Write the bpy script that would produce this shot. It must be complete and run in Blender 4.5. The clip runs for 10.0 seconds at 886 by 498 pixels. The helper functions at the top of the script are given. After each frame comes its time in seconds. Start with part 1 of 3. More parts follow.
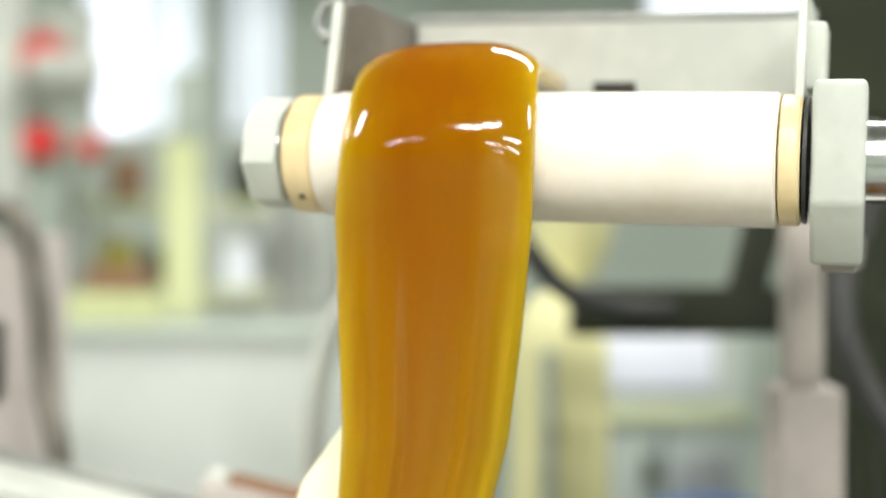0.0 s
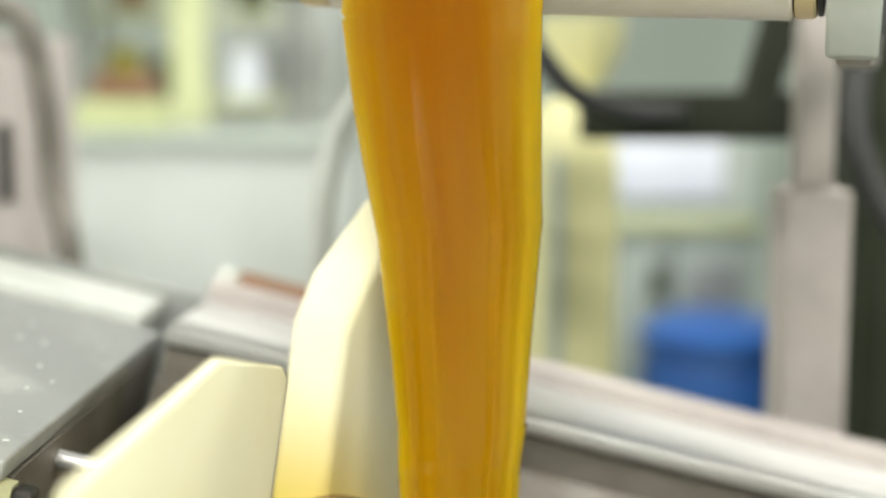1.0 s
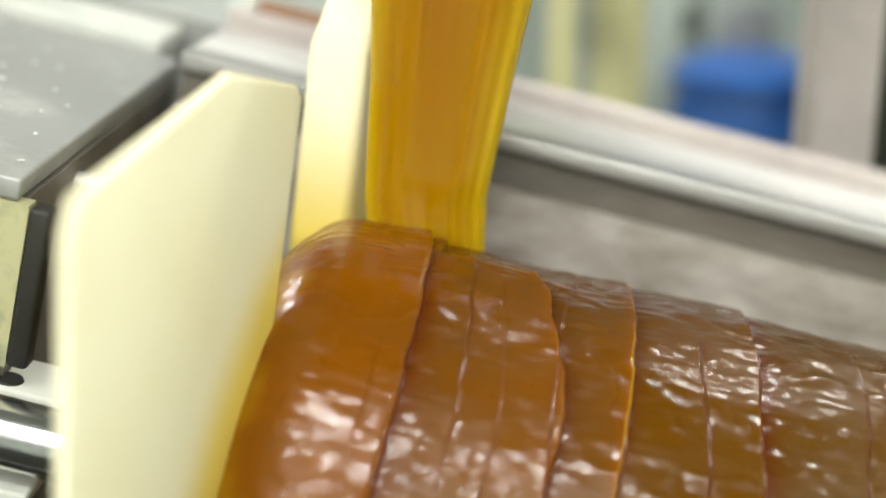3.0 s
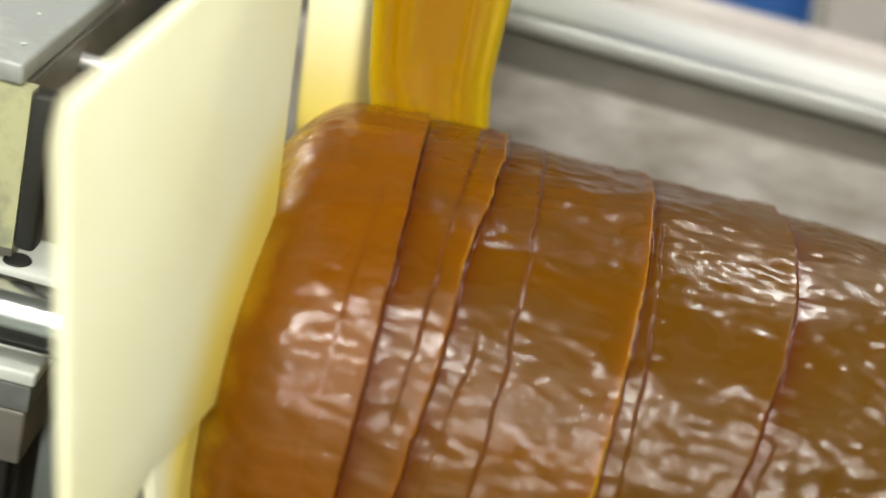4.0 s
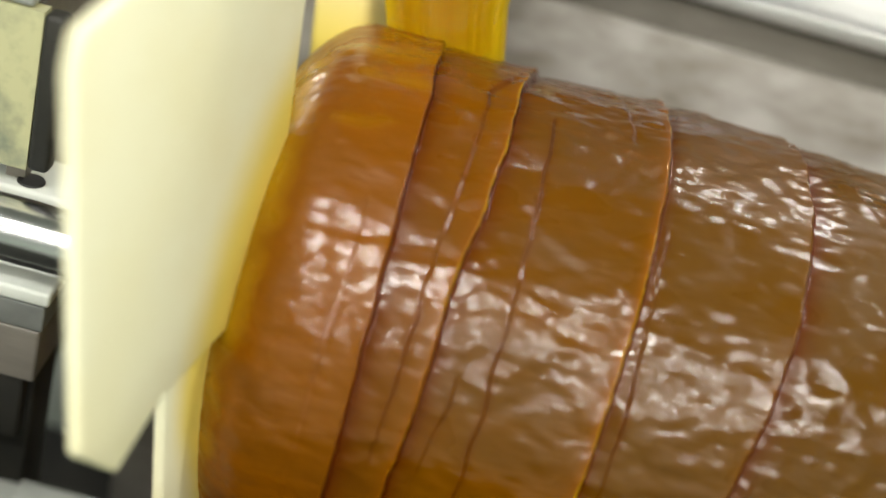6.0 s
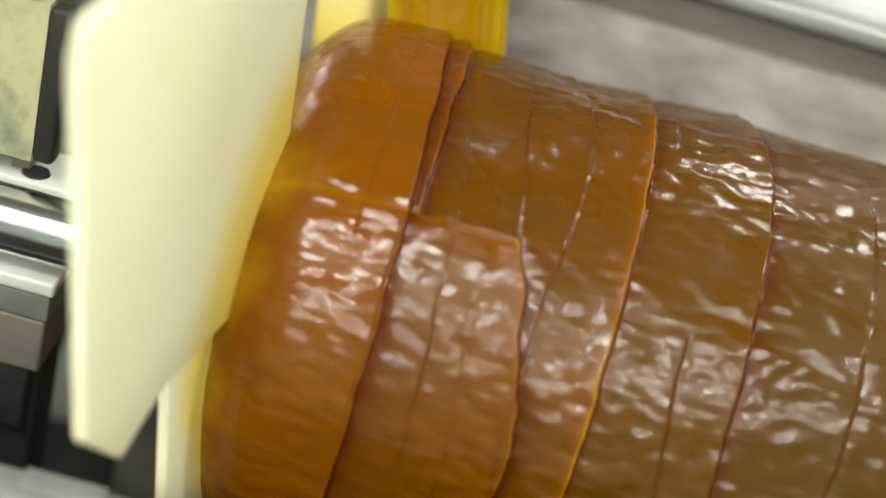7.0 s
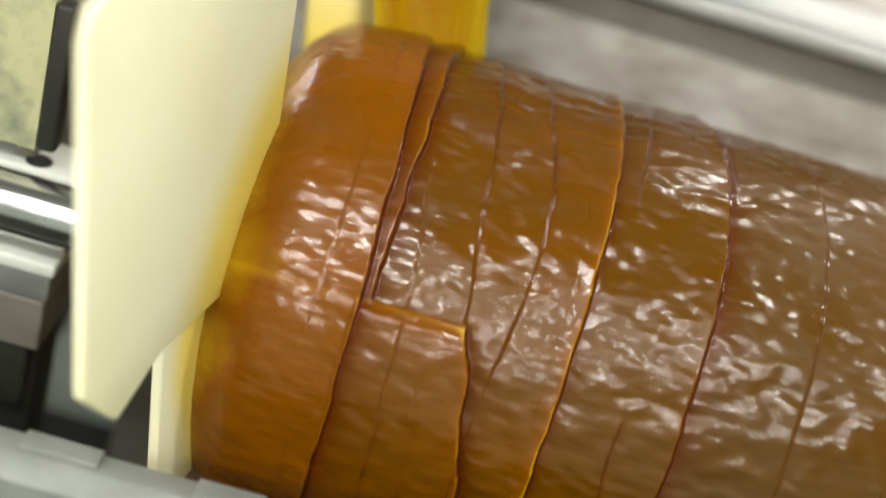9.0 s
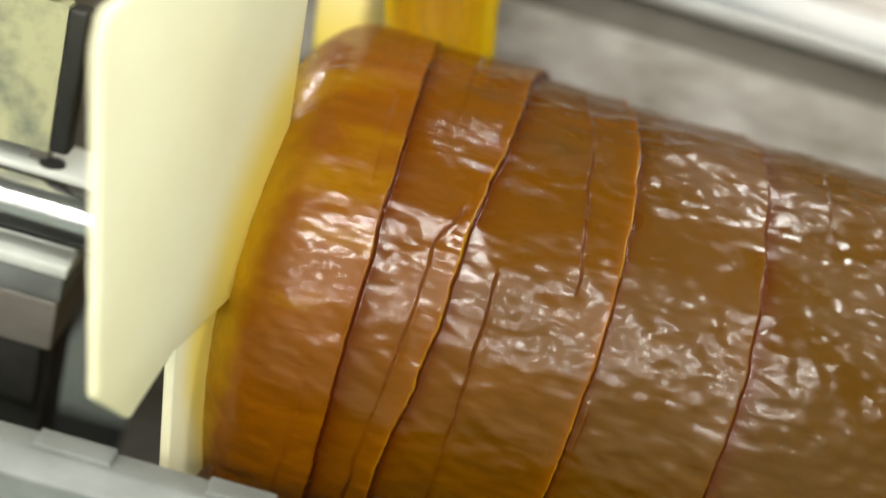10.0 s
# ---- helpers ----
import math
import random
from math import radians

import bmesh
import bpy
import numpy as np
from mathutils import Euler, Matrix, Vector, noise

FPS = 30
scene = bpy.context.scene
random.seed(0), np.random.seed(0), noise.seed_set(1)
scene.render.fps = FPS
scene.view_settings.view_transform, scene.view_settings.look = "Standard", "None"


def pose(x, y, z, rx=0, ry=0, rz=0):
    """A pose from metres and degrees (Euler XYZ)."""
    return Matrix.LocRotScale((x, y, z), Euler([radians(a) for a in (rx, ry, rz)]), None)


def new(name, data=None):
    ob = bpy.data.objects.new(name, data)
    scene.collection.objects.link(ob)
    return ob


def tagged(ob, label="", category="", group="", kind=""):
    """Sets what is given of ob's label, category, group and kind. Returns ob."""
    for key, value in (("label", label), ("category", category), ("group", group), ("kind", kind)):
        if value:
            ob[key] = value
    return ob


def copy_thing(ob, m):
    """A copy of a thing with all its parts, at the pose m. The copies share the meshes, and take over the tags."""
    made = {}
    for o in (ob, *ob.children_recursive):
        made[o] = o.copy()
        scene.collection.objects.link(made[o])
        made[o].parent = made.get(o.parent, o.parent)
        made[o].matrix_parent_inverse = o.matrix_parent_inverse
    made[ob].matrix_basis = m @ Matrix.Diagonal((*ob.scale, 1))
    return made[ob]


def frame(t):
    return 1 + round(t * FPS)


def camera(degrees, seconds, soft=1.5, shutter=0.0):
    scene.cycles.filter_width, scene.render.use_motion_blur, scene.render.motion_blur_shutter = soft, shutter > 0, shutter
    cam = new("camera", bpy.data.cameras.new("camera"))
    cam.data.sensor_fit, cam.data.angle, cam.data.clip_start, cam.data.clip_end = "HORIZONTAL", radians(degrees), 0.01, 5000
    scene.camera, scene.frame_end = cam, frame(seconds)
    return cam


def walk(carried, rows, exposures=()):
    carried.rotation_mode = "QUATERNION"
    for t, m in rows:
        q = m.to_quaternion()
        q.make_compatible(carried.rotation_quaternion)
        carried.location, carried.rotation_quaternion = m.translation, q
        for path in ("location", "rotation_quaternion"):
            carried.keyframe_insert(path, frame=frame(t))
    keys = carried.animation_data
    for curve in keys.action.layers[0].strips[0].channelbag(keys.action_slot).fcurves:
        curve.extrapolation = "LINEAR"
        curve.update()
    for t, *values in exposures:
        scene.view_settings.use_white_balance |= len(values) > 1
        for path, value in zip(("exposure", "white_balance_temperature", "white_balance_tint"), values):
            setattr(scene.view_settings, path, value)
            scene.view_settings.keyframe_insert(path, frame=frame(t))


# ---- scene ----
cam = camera(36.0, 10.0, 1.6, 0.12)
cam.data.dof.use_dof = True
cam.data.dof.focus_distance = 0.95
cam.data.dof.aperture_fstop = 1.6
PATH = [
    (0, 0, 0, 1.45, 90, -0, 0),
    (0.5, 0.0001, 0.0063, 1.4425, 86.269, 0.097, 0.172),
    (1, 0.0011, 0.006, 1.4334, 82.307, -0.118, 0.416),
    (1.5, 0.0015, 0.0103, 1.4244, 79.153, 0.027, 0.966),
    (2, 0.0031, 0.0186, 1.4188, 76.727, -0.105, 1.494),
    (2.5, 0.0119, 0.0189, 1.4146, 74.461, -0.096, 1.778),
    (3, 0.0107, 0.0189, 1.4116, 71.761, 0.007, 1.762),
    (4.5, 0.0298, 0.0304, 1.4474, 63.311, -0.606, 3.619),
    (5, 0.03, 0.0315, 1.4472, 62.494, -0.664, 3.841),
    (5.5, 0.0309, 0.0308, 1.4478, 61.967, -0.758, 4.071),
    (7, 0.0323, 0.0189, 1.4495, 61.653, -0.879, 4.235),
    (7.5, 0.0384, -0.007, 1.4473, 61.911, -1.259, 4.514),
    (8, 0.0467, -0.0258, 1.4495, 62.016, -1.394, 4.79),
    (8.5, 0.0454, -0.0346, 1.4504, 62.291, -1.634, 4.756),
    (9, 0.0464, -0.0448, 1.4501, 62.835, -1.594, 4.231),
    (9.5, 0.0482, -0.0507, 1.4524, 62.941, -1.627, 4.6),
    (10, 0.0468, -0.0552, 1.4554, 62.882, -1.457, 4.526),
]
walk(cam, [(t, pose(*r)) for t, *r in PATH])

# ---- world and lamps ----
world = bpy.data.worlds.new("world")
scene.world = world
world.use_nodes = True
world.node_tree.nodes["Background"].inputs[0].default_value = (0.75, 0.85, 1.0, 1)
world.node_tree.nodes["Background"].inputs[1].default_value = 0.6
scene.view_settings.exposure = 0.0

LAMPS = [(-0.35, -0.7), (-0.2, -2.8), (2.6, 0.6), (1.2, -1.6), (1.5, -3.0), (0.8, 2.1), (0.2, -4.3), (-2.6, 1.0), (-2.6, -1.6), (-3.2, 4.6), (-3.6, 2.6), (3.3, 4.5)]
LAMP_Z = 3.1
for lx, ly in LAMPS:
    lamp = new("tube_light", bpy.data.lights.new("tube_light", "AREA"))
    lamp.data.shape, lamp.data.size, lamp.data.size_y = "RECTANGLE", 1.25, 0.16
    lamp.data.energy, lamp.data.color = 62, (1.0, 0.985, 0.93)
    lamp.matrix_basis = pose(lx, ly, LAMP_Z - 0.02)


# ---- materials ----
def material(name, colour, rough=0.5, metal=0.0, second=None, scale=8.0, bump=0.0, bump_scale=60.0, stretch=(1, 1, 1), coat=0.0, fine=0.25, spread=(0.4, 0.65), rough_vary=0.1):
    m = bpy.data.materials.new(name)
    m.use_nodes = True
    nt = m.node_tree
    b = nt.nodes["Principled BSDF"]
    link = nt.links.new
    tc = nt.nodes.new("ShaderNodeTexCoord")
    mp = nt.nodes.new("ShaderNodeMapping")
    mp.inputs["Scale"].default_value = stretch
    link(tc.outputs["Object"], mp.inputs[0])
    n1 = nt.nodes.new("ShaderNodeTexNoise")
    n1.inputs["Scale"].default_value, n1.inputs["Detail"].default_value = scale, 6
    link(mp.outputs[0], n1.inputs["Vector"])
    n2 = nt.nodes.new("ShaderNodeTexNoise")
    n2.inputs["Scale"].default_value, n2.inputs["Detail"].default_value = bump_scale, 4
    link(mp.outputs[0], n2.inputs["Vector"])
    ramp = nt.nodes.new("ShaderNodeValToRGB")
    ramp.color_ramp.elements[0].position, ramp.color_ramp.elements[1].position = spread
    ramp.color_ramp.elements[0].color = (*colour, 1)
    ramp.color_ramp.elements[1].color = (*(second or [min(1, c * 0.8) for c in colour]), 1)
    mixf = nt.nodes.new("ShaderNodeMath")
    mixf.operation = "MULTIPLY_ADD"
    link(n2.outputs["Fac"], mixf.inputs[0])
    mixf.inputs[1].default_value = fine
    off = nt.nodes.new("ShaderNodeMath")
    off.operation = "SUBTRACT"
    link(n1.outputs["Fac"], off.inputs[0])
    off.inputs[1].default_value = fine * 0.5
    link(off.outputs[0], mixf.inputs[2])
    link(mixf.outputs[0], ramp.inputs[0])
    link(ramp.outputs[0], b.inputs["Base Color"])
    mr = nt.nodes.new("ShaderNodeMapRange")
    mr.inputs["To Min"].default_value, mr.inputs["To Max"].default_value = max(0.02, rough - rough_vary), min(1, rough + rough_vary)
    link(n1.outputs["Fac"], mr.inputs[0])
    link(mr.outputs[0], b.inputs["Roughness"])
    b.inputs["Metallic"].default_value = metal
    b.inputs["Coat Weight"].default_value = coat
    b.inputs["Coat Roughness"].default_value = 0.06
    if bump:
        bp = nt.nodes.new("ShaderNodeBump")
        bp.inputs["Strength"].default_value, bp.inputs["Distance"].default_value = bump, 0.002
        link(n2.outputs["Fac"], bp.inputs["Height"])
        link(bp.outputs[0], b.inputs["Normal"])
    return m


def glow(name, colour, strength):
    m = bpy.data.materials.new(name)
    m.use_nodes = True
    b = m.node_tree.nodes["Principled BSDF"]
    b.inputs["Base Color"].default_value = (*colour, 1)
    b.inputs["Emission Color"].default_value = (*colour, 1)
    b.inputs["Emission Strength"].default_value = strength
    return m


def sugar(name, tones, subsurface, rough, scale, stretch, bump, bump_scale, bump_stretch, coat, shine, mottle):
    """Boiled sugar: the mesh's own "tone" (thin and fresh to thick and old) paints in light let through, plus a grain.
    """
    m = material(name, tones[0][1], rough, 0, tones[-1][1], scale, bump, bump_scale, stretch, coat, fine=0.0, rough_vary=0.05)
    nt = m.node_tree
    b = nt.nodes["Principled BSDF"]
    link = nt.links.new
    noises = [n for n in nt.nodes if n.bl_idname == "ShaderNodeTexNoise"]
    ramp = next(n for n in nt.nodes if n.bl_idname == "ShaderNodeValToRGB")
    tc = next(n for n in nt.nodes if n.bl_idname == "ShaderNodeTexCoord")
    mp = nt.nodes.new("ShaderNodeMapping")
    mp.inputs["Scale"].default_value = bump_stretch
    link(tc.outputs["Object"], mp.inputs[0])
    link(mp.outputs[0], noises[1].inputs["Vector"])
    stops = ramp.color_ramp.elements
    while len(stops) < len(tones):
        stops.new(0.5)
    for e, (at, colour) in zip(stops, tones):
        e.position, e.color = at, (*colour, 1)
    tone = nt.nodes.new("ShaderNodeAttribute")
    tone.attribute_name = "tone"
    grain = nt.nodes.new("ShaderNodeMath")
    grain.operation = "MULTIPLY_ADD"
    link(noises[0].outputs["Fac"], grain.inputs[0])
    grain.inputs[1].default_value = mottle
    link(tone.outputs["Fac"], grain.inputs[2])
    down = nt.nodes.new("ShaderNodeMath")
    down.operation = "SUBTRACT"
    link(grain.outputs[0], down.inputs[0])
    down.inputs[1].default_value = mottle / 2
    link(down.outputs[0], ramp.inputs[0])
    b.inputs["Subsurface Weight"].default_value = subsurface
    b.inputs["Subsurface Radius"].default_value = (1.0, 0.42, 0.06)
    b.inputs["Subsurface Scale"].default_value = 0.02
    b.inputs["Specular IOR Level"].default_value = shine
    return m


def stained(name, centre, near, far):
    """Ivory plastic, amber round the point where the roll turns against it: rubbed-on sugar and the roll's amber light,
    painted in.
    """
    m = material(name, (0.76, 0.73, 0.51), 0.55, 0, (0.73, 0.68, 0.43), 7, 0.08, 90, fine=0.15)
    m.node_tree.nodes["Principled BSDF"].inputs["Specular IOR Level"].default_value = 0.25
    nt = m.node_tree
    link = nt.links.new
    b = nt.nodes["Principled BSDF"]
    ramp = next(n for n in nt.nodes if n.bl_idname == "ShaderNodeValToRGB")
    tc = next(n for n in nt.nodes if n.bl_idname == "ShaderNodeTexCoord")
    wave = next(n for n in nt.nodes if n.bl_idname == "ShaderNodeTexNoise")
    dist = nt.nodes.new("ShaderNodeVectorMath")
    dist.operation = "DISTANCE"
    link(tc.outputs["Object"], dist.inputs[0])
    dist.inputs[1].default_value = centre
    bent = nt.nodes.new("ShaderNodeMath")
    bent.operation = "MULTIPLY_ADD"
    link(wave.outputs["Fac"], bent.inputs[0])
    bent.inputs[1].default_value = 0.05
    link(dist.outputs["Value"], bent.inputs[2])
    mr = nt.nodes.new("ShaderNodeMapRange")
    mr.interpolation_type = "SMOOTHSTEP"
    mr.inputs["From Min"].default_value, mr.inputs["From Max"].default_value = near + 0.025, far + 0.025
    mr.inputs["To Min"].default_value, mr.inputs["To Max"].default_value = 0.85, 0.0
    link(bent.outputs[0], mr.inputs[0])
    mix = nt.nodes.new("ShaderNodeMix")
    mix.data_type = "RGBA"
    link(mr.outputs[0], mix.inputs[0])
    link(ramp.outputs[0], mix.inputs[6])
    mix.inputs[7].default_value = (0.72, 0.55, 0.05, 1)
    link(mix.outputs[2], b.inputs["Base Color"])
    return m


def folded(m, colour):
    """Deep red painted into the colour along the folds: thicker sugar, and the shade in each crease."""
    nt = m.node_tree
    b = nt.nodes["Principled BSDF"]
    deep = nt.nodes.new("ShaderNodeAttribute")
    deep.attribute_name = "fold_shade"
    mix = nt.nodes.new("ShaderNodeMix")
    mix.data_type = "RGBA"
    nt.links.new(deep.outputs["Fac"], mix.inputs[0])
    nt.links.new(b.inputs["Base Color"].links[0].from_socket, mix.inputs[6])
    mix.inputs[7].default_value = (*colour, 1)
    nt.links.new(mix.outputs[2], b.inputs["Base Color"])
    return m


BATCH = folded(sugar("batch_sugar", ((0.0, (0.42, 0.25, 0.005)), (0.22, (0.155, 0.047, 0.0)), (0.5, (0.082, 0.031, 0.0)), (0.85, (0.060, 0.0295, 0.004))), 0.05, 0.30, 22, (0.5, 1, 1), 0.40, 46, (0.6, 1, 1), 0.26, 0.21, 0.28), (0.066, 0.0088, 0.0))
nodes = BATCH.node_tree.nodes
nodes["Bump"].inputs["Distance"].default_value = 0.005
BATCH.node_tree.links.new(nodes["Bump"].outputs[0], nodes["Principled BSDF"].inputs["Coat Normal"])
nodes["Principled BSDF"].inputs["Coat Roughness"].default_value = 0.09
nodes["Principled BSDF"].inputs["Specular Tint"].default_value = (1.0, 0.88, 0.77, 1)
streak, lay, both = nodes.new("ShaderNodeTexNoise"), nodes.new("ShaderNodeMapping"), nodes.new("ShaderNodeMath")
lay.inputs["Scale"].default_value, streak.inputs["Scale"].default_value, both.operation = (0.22, 1, 1), 120, "MULTIPLY_ADD"
BATCH.node_tree.links.new(nodes["Texture Coordinate"].outputs["Object"], lay.inputs[0])
BATCH.node_tree.links.new(lay.outputs[0], streak.inputs["Vector"])
BATCH.node_tree.links.new(streak.outputs["Fac"], both.inputs[0])
BATCH.node_tree.links.new(nodes["Bump"].inputs["Height"].links[0].from_socket, both.inputs[2])
both.inputs[1].default_value = 0.45
BATCH.node_tree.links.new(both.outputs[0], nodes["Bump"].inputs["Height"])
for n in nodes:
    if n.bl_idname == "ShaderNodeMapRange":
        n.inputs["From Min"].default_value, n.inputs["From Max"].default_value = 0.35, 0.65
        n.inputs["To Min"].default_value, n.inputs["To Max"].default_value = 0.2, 0.42
    if n.bl_idname == "ShaderNodeTexNoise":
        n.inputs["Detail"].default_value = 2.0
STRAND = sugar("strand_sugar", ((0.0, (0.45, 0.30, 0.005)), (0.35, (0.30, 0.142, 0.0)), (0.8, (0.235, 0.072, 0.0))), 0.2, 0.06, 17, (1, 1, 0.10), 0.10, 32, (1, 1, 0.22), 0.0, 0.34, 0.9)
PLASTIC = material("ivory_plastic", (0.80, 0.76, 0.52), 0.42, 0, (0.76, 0.70, 0.42), 7, 0.08, 90, fine=0.15)
ROLLER_WHITE = material("white_roller_plastic", (0.86, 0.80, 0.72), 0.35, 0, (0.80, 0.72, 0.62), 12, 0.05, 120)
ROLLER_CREAM = material("cream_roller_plastic", (0.80, 0.64, 0.38), 0.4, 0, (0.72, 0.54, 0.28), 12, 0.05, 120)
STEEL = material("dusty_steel", (0.55, 0.55, 0.53), 0.38, 0.75, (0.42, 0.42, 0.40), 5, 0.15, 120, (1, 6, 6))
BRIGHT = material("bright_steel", (0.72, 0.72, 0.72), 0.18, 1.0, (0.55, 0.55, 0.55), 9, 0.05, 150, (1, 8, 8))
SUGARED = material("sugar_dusted_steel", (0.43, 0.405, 0.37), 0.55, 0.1, (0.17, 0.145, 0.11), 17, 0.5, 70, (0.45, 1, 1), spread=(0.38, 0.68))
RAIL_PALE = material("pale_dusted_rail", (0.62, 0.62, 0.60), 0.4, 0.25, (0.46, 0.46, 0.43), 8, 0.2, 90, (0.3, 3, 3))
COVER = material("grey_cover_steel", (0.28, 0.29, 0.275), 0.5, 0.3, (0.42, 0.43, 0.40), 9, 0.3, 90, spread=(0.5, 0.8))
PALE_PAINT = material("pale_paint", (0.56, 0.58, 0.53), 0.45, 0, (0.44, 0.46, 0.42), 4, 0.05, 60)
# near black; under the bed it stands in for deep shade
DARK = material("near_black_steel", (0.009, 0.009, 0.007), 0.6, 0.1, (0.022, 0.02, 0.014), 6, 0.3, 70)
LIGHT_GREY = material("light_grey_enamel", (0.60, 0.64, 0.61), 0.45, 0, (0.50, 0.54, 0.50), 2.5, 0.05, 60)
MOTTLED = material("mottled_panel", (0.40, 0.39, 0.22), 0.5, 0, (0.13, 0.15, 0.11), 16, 0.2, 60, spread=(0.42, 0.6))
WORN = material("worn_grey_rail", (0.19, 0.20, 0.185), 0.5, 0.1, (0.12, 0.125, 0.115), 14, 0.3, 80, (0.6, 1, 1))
# dark brown-grey; on recessed faces the shade is in the colour
SHADE_STEEL = material("dark_brown_steel", (0.17, 0.155, 0.13), 0.5, 0.2, (0.10, 0.09, 0.07), 5, 0.2, 70, (0.4, 2, 2))
DARK_GREEN = material("dark_green_paint", (0.012, 0.016, 0.005), 0.8, 0, (0.022, 0.028, 0.010), 3, 0.1, 50)
RUBBER = material("black_rubber", (0.025, 0.025, 0.025), 0.55, 0, (0.05, 0.05, 0.05), 10, 0.1, 80)
RED = material("red_plastic", (0.62, 0.03, 0.03), 0.4, 0, (0.5, 0.02, 0.02), 10)
BLUE = material("blue_plastic", (0.03, 0.13, 0.42), 0.4, 0, (0.02, 0.09, 0.33), 6)
YELLOW_GREEN = material("yellow_green_paint", (0.60, 0.64, 0.36), 0.5, 0, (0.5, 0.54, 0.28), 5)
PALE_YELLOW = material("pale_yellow_paint", (0.74, 0.72, 0.40), 0.5, 0, (0.66, 0.63, 0.33), 4)
BROWN = material("brown_wood", (0.25, 0.135, 0.07), 0.5, 0, (0.18, 0.095, 0.05), 10, 0.2, 60, (1, 8, 8))
OLIVE = material("olive_cloth", (0.33, 0.30, 0.03), 0.8, 0, (0.25, 0.22, 0.02), 12, 0.3, 90)
BLUISH = material("bluish_white_panel", (0.82, 0.85, 0.93), 0.4, 0, (0.76, 0.8, 0.9), 4)
PINK_GREY = material("pinkish_grey_paint", (0.44, 0.40, 0.37), 0.5, 0, (0.36, 0.32, 0.30), 5, 0.1, 60)
WALL = material("grey_green_wall_paint", (0.42, 0.47, 0.42), 0.7, 0, (0.33, 0.38, 0.33), 1.2, 0.1, 40)
FLOOR = material("green_floor_resin", (0.22, 0.25, 0.21), 0.4, 0, (0.16, 0.18, 0.15), 1.5, 0.1, 40)
CEIL = material("grey_ceiling_panels", (0.32, 0.33, 0.31), 0.7, 0, (0.26, 0.27, 0.25), 1.0, 0.1, 30)
DAYLIGHT = glow("daylight_glass", (0.84, 0.87, 1.0), 1.3)
HAZY = glow("hazy_glass", (0.72, 0.78, 0.86), 0.7)
TUBE = glow("tube_diffuser", (1.0, 0.98, 0.93), 9.0)


# ---- mesh helpers ----
def box(bm, x0, x1, y0, y1, z0, z1, m=None):
    vs = [bm.verts.new((m @ Vector(c)) if m else c) for c in
          ((x0, y0, z0), (x1, y0, z0), (x1, y1, z0), (x0, y1, z0), (x0, y0, z1), (x1, y0, z1), (x1, y1, z1), (x0, y1, z1))]
    for f in ((3, 2, 1, 0), (4, 5, 6, 7), (0, 1, 5, 4), (1, 2, 6, 5), (2, 3, 7, 6), (3, 0, 4, 7)):
        bm.faces.new([vs[i] for i in f])
    return bm


def prism(bm, outline, depth, m=None):
    """A slab: the outline in x, y pulled from z = 0 down to -depth."""
    top = [bm.verts.new((m @ Vector((x, y, 0))) if m else (x, y, 0)) for x, y in outline]
    low = [bm.verts.new((m @ Vector((x, y, -depth))) if m else (x, y, -depth)) for x, y in outline]
    bm.faces.new(top)
    bm.faces.new(low[::-1])
    for i in range(len(top)):
        j = (i + 1) % len(top)
        bm.faces.new((top[j], top[i], low[i], low[j]))
    return bm


def lathe(bm, profile, n=40, m=None):
    """Turns (x, radius) pairs round the x axis."""
    rings = []
    for x, r in profile:
        ring = []
        for k in range(n):
            a = 2 * math.pi * k / n
            p = Vector((x, r * math.cos(a), r * math.sin(a)))
            ring.append(bm.verts.new(m @ p if m else p))
        rings.append(ring)
    for a, b in zip(rings, rings[1:]):
        for k in range(n):
            bm.faces.new((a[k], b[k], b[(k + 1) % n], a[(k + 1) % n]))
    bm.faces.new(rings[0])
    bm.faces.new(rings[-1][::-1])
    return bm


def pipe(bm, points, r, n=12):
    """A round bar bent along points."""
    pts = [Vector(p) for p in points]
    rings, side = [], None
    for i, p in enumerate(pts):
        d = (pts[min(i + 1, len(pts) - 1)] - pts[max(i - 1, 0)]).normalized()
        u = d.cross(Vector((0, 1, 0.01))).normalized()
        v = d.cross(u)
        rings.append([bm.verts.new(p + r * (math.cos(2 * math.pi * k / n) * u + math.sin(2 * math.pi * k / n) * v)) for k in range(n)])
    for a, b in zip(rings, rings[1:]):
        for k in range(n):
            bm.faces.new((a[k], a[(k + 1) % n], b[(k + 1) % n], b[k]))
    bm.faces.new(rings[0][::-1])
    bm.faces.new(rings[-1])
    return bm


def curve_points(ctrl, n=8):
    """Points along a smooth line through ctrl."""
    c = [Vector(p) for p in ctrl]
    c = [2 * c[0] - c[1]] + c + [2 * c[-1] - c[-2]]
    out = []
    for i in range(1, len(c) - 2):
        for k in range(n):
            t = k / n
            out.append(0.5 * (2 * c[i] + (c[i + 1] - c[i - 1]) * t + (2 * c[i - 1] - 5 * c[i] + 4 * c[i + 1] - c[i + 2]) * t * t
                              + (3 * c[i] - c[i - 1] - 3 * c[i + 1] + c[i + 2]) * t ** 3))
    return out + [c[-2]]


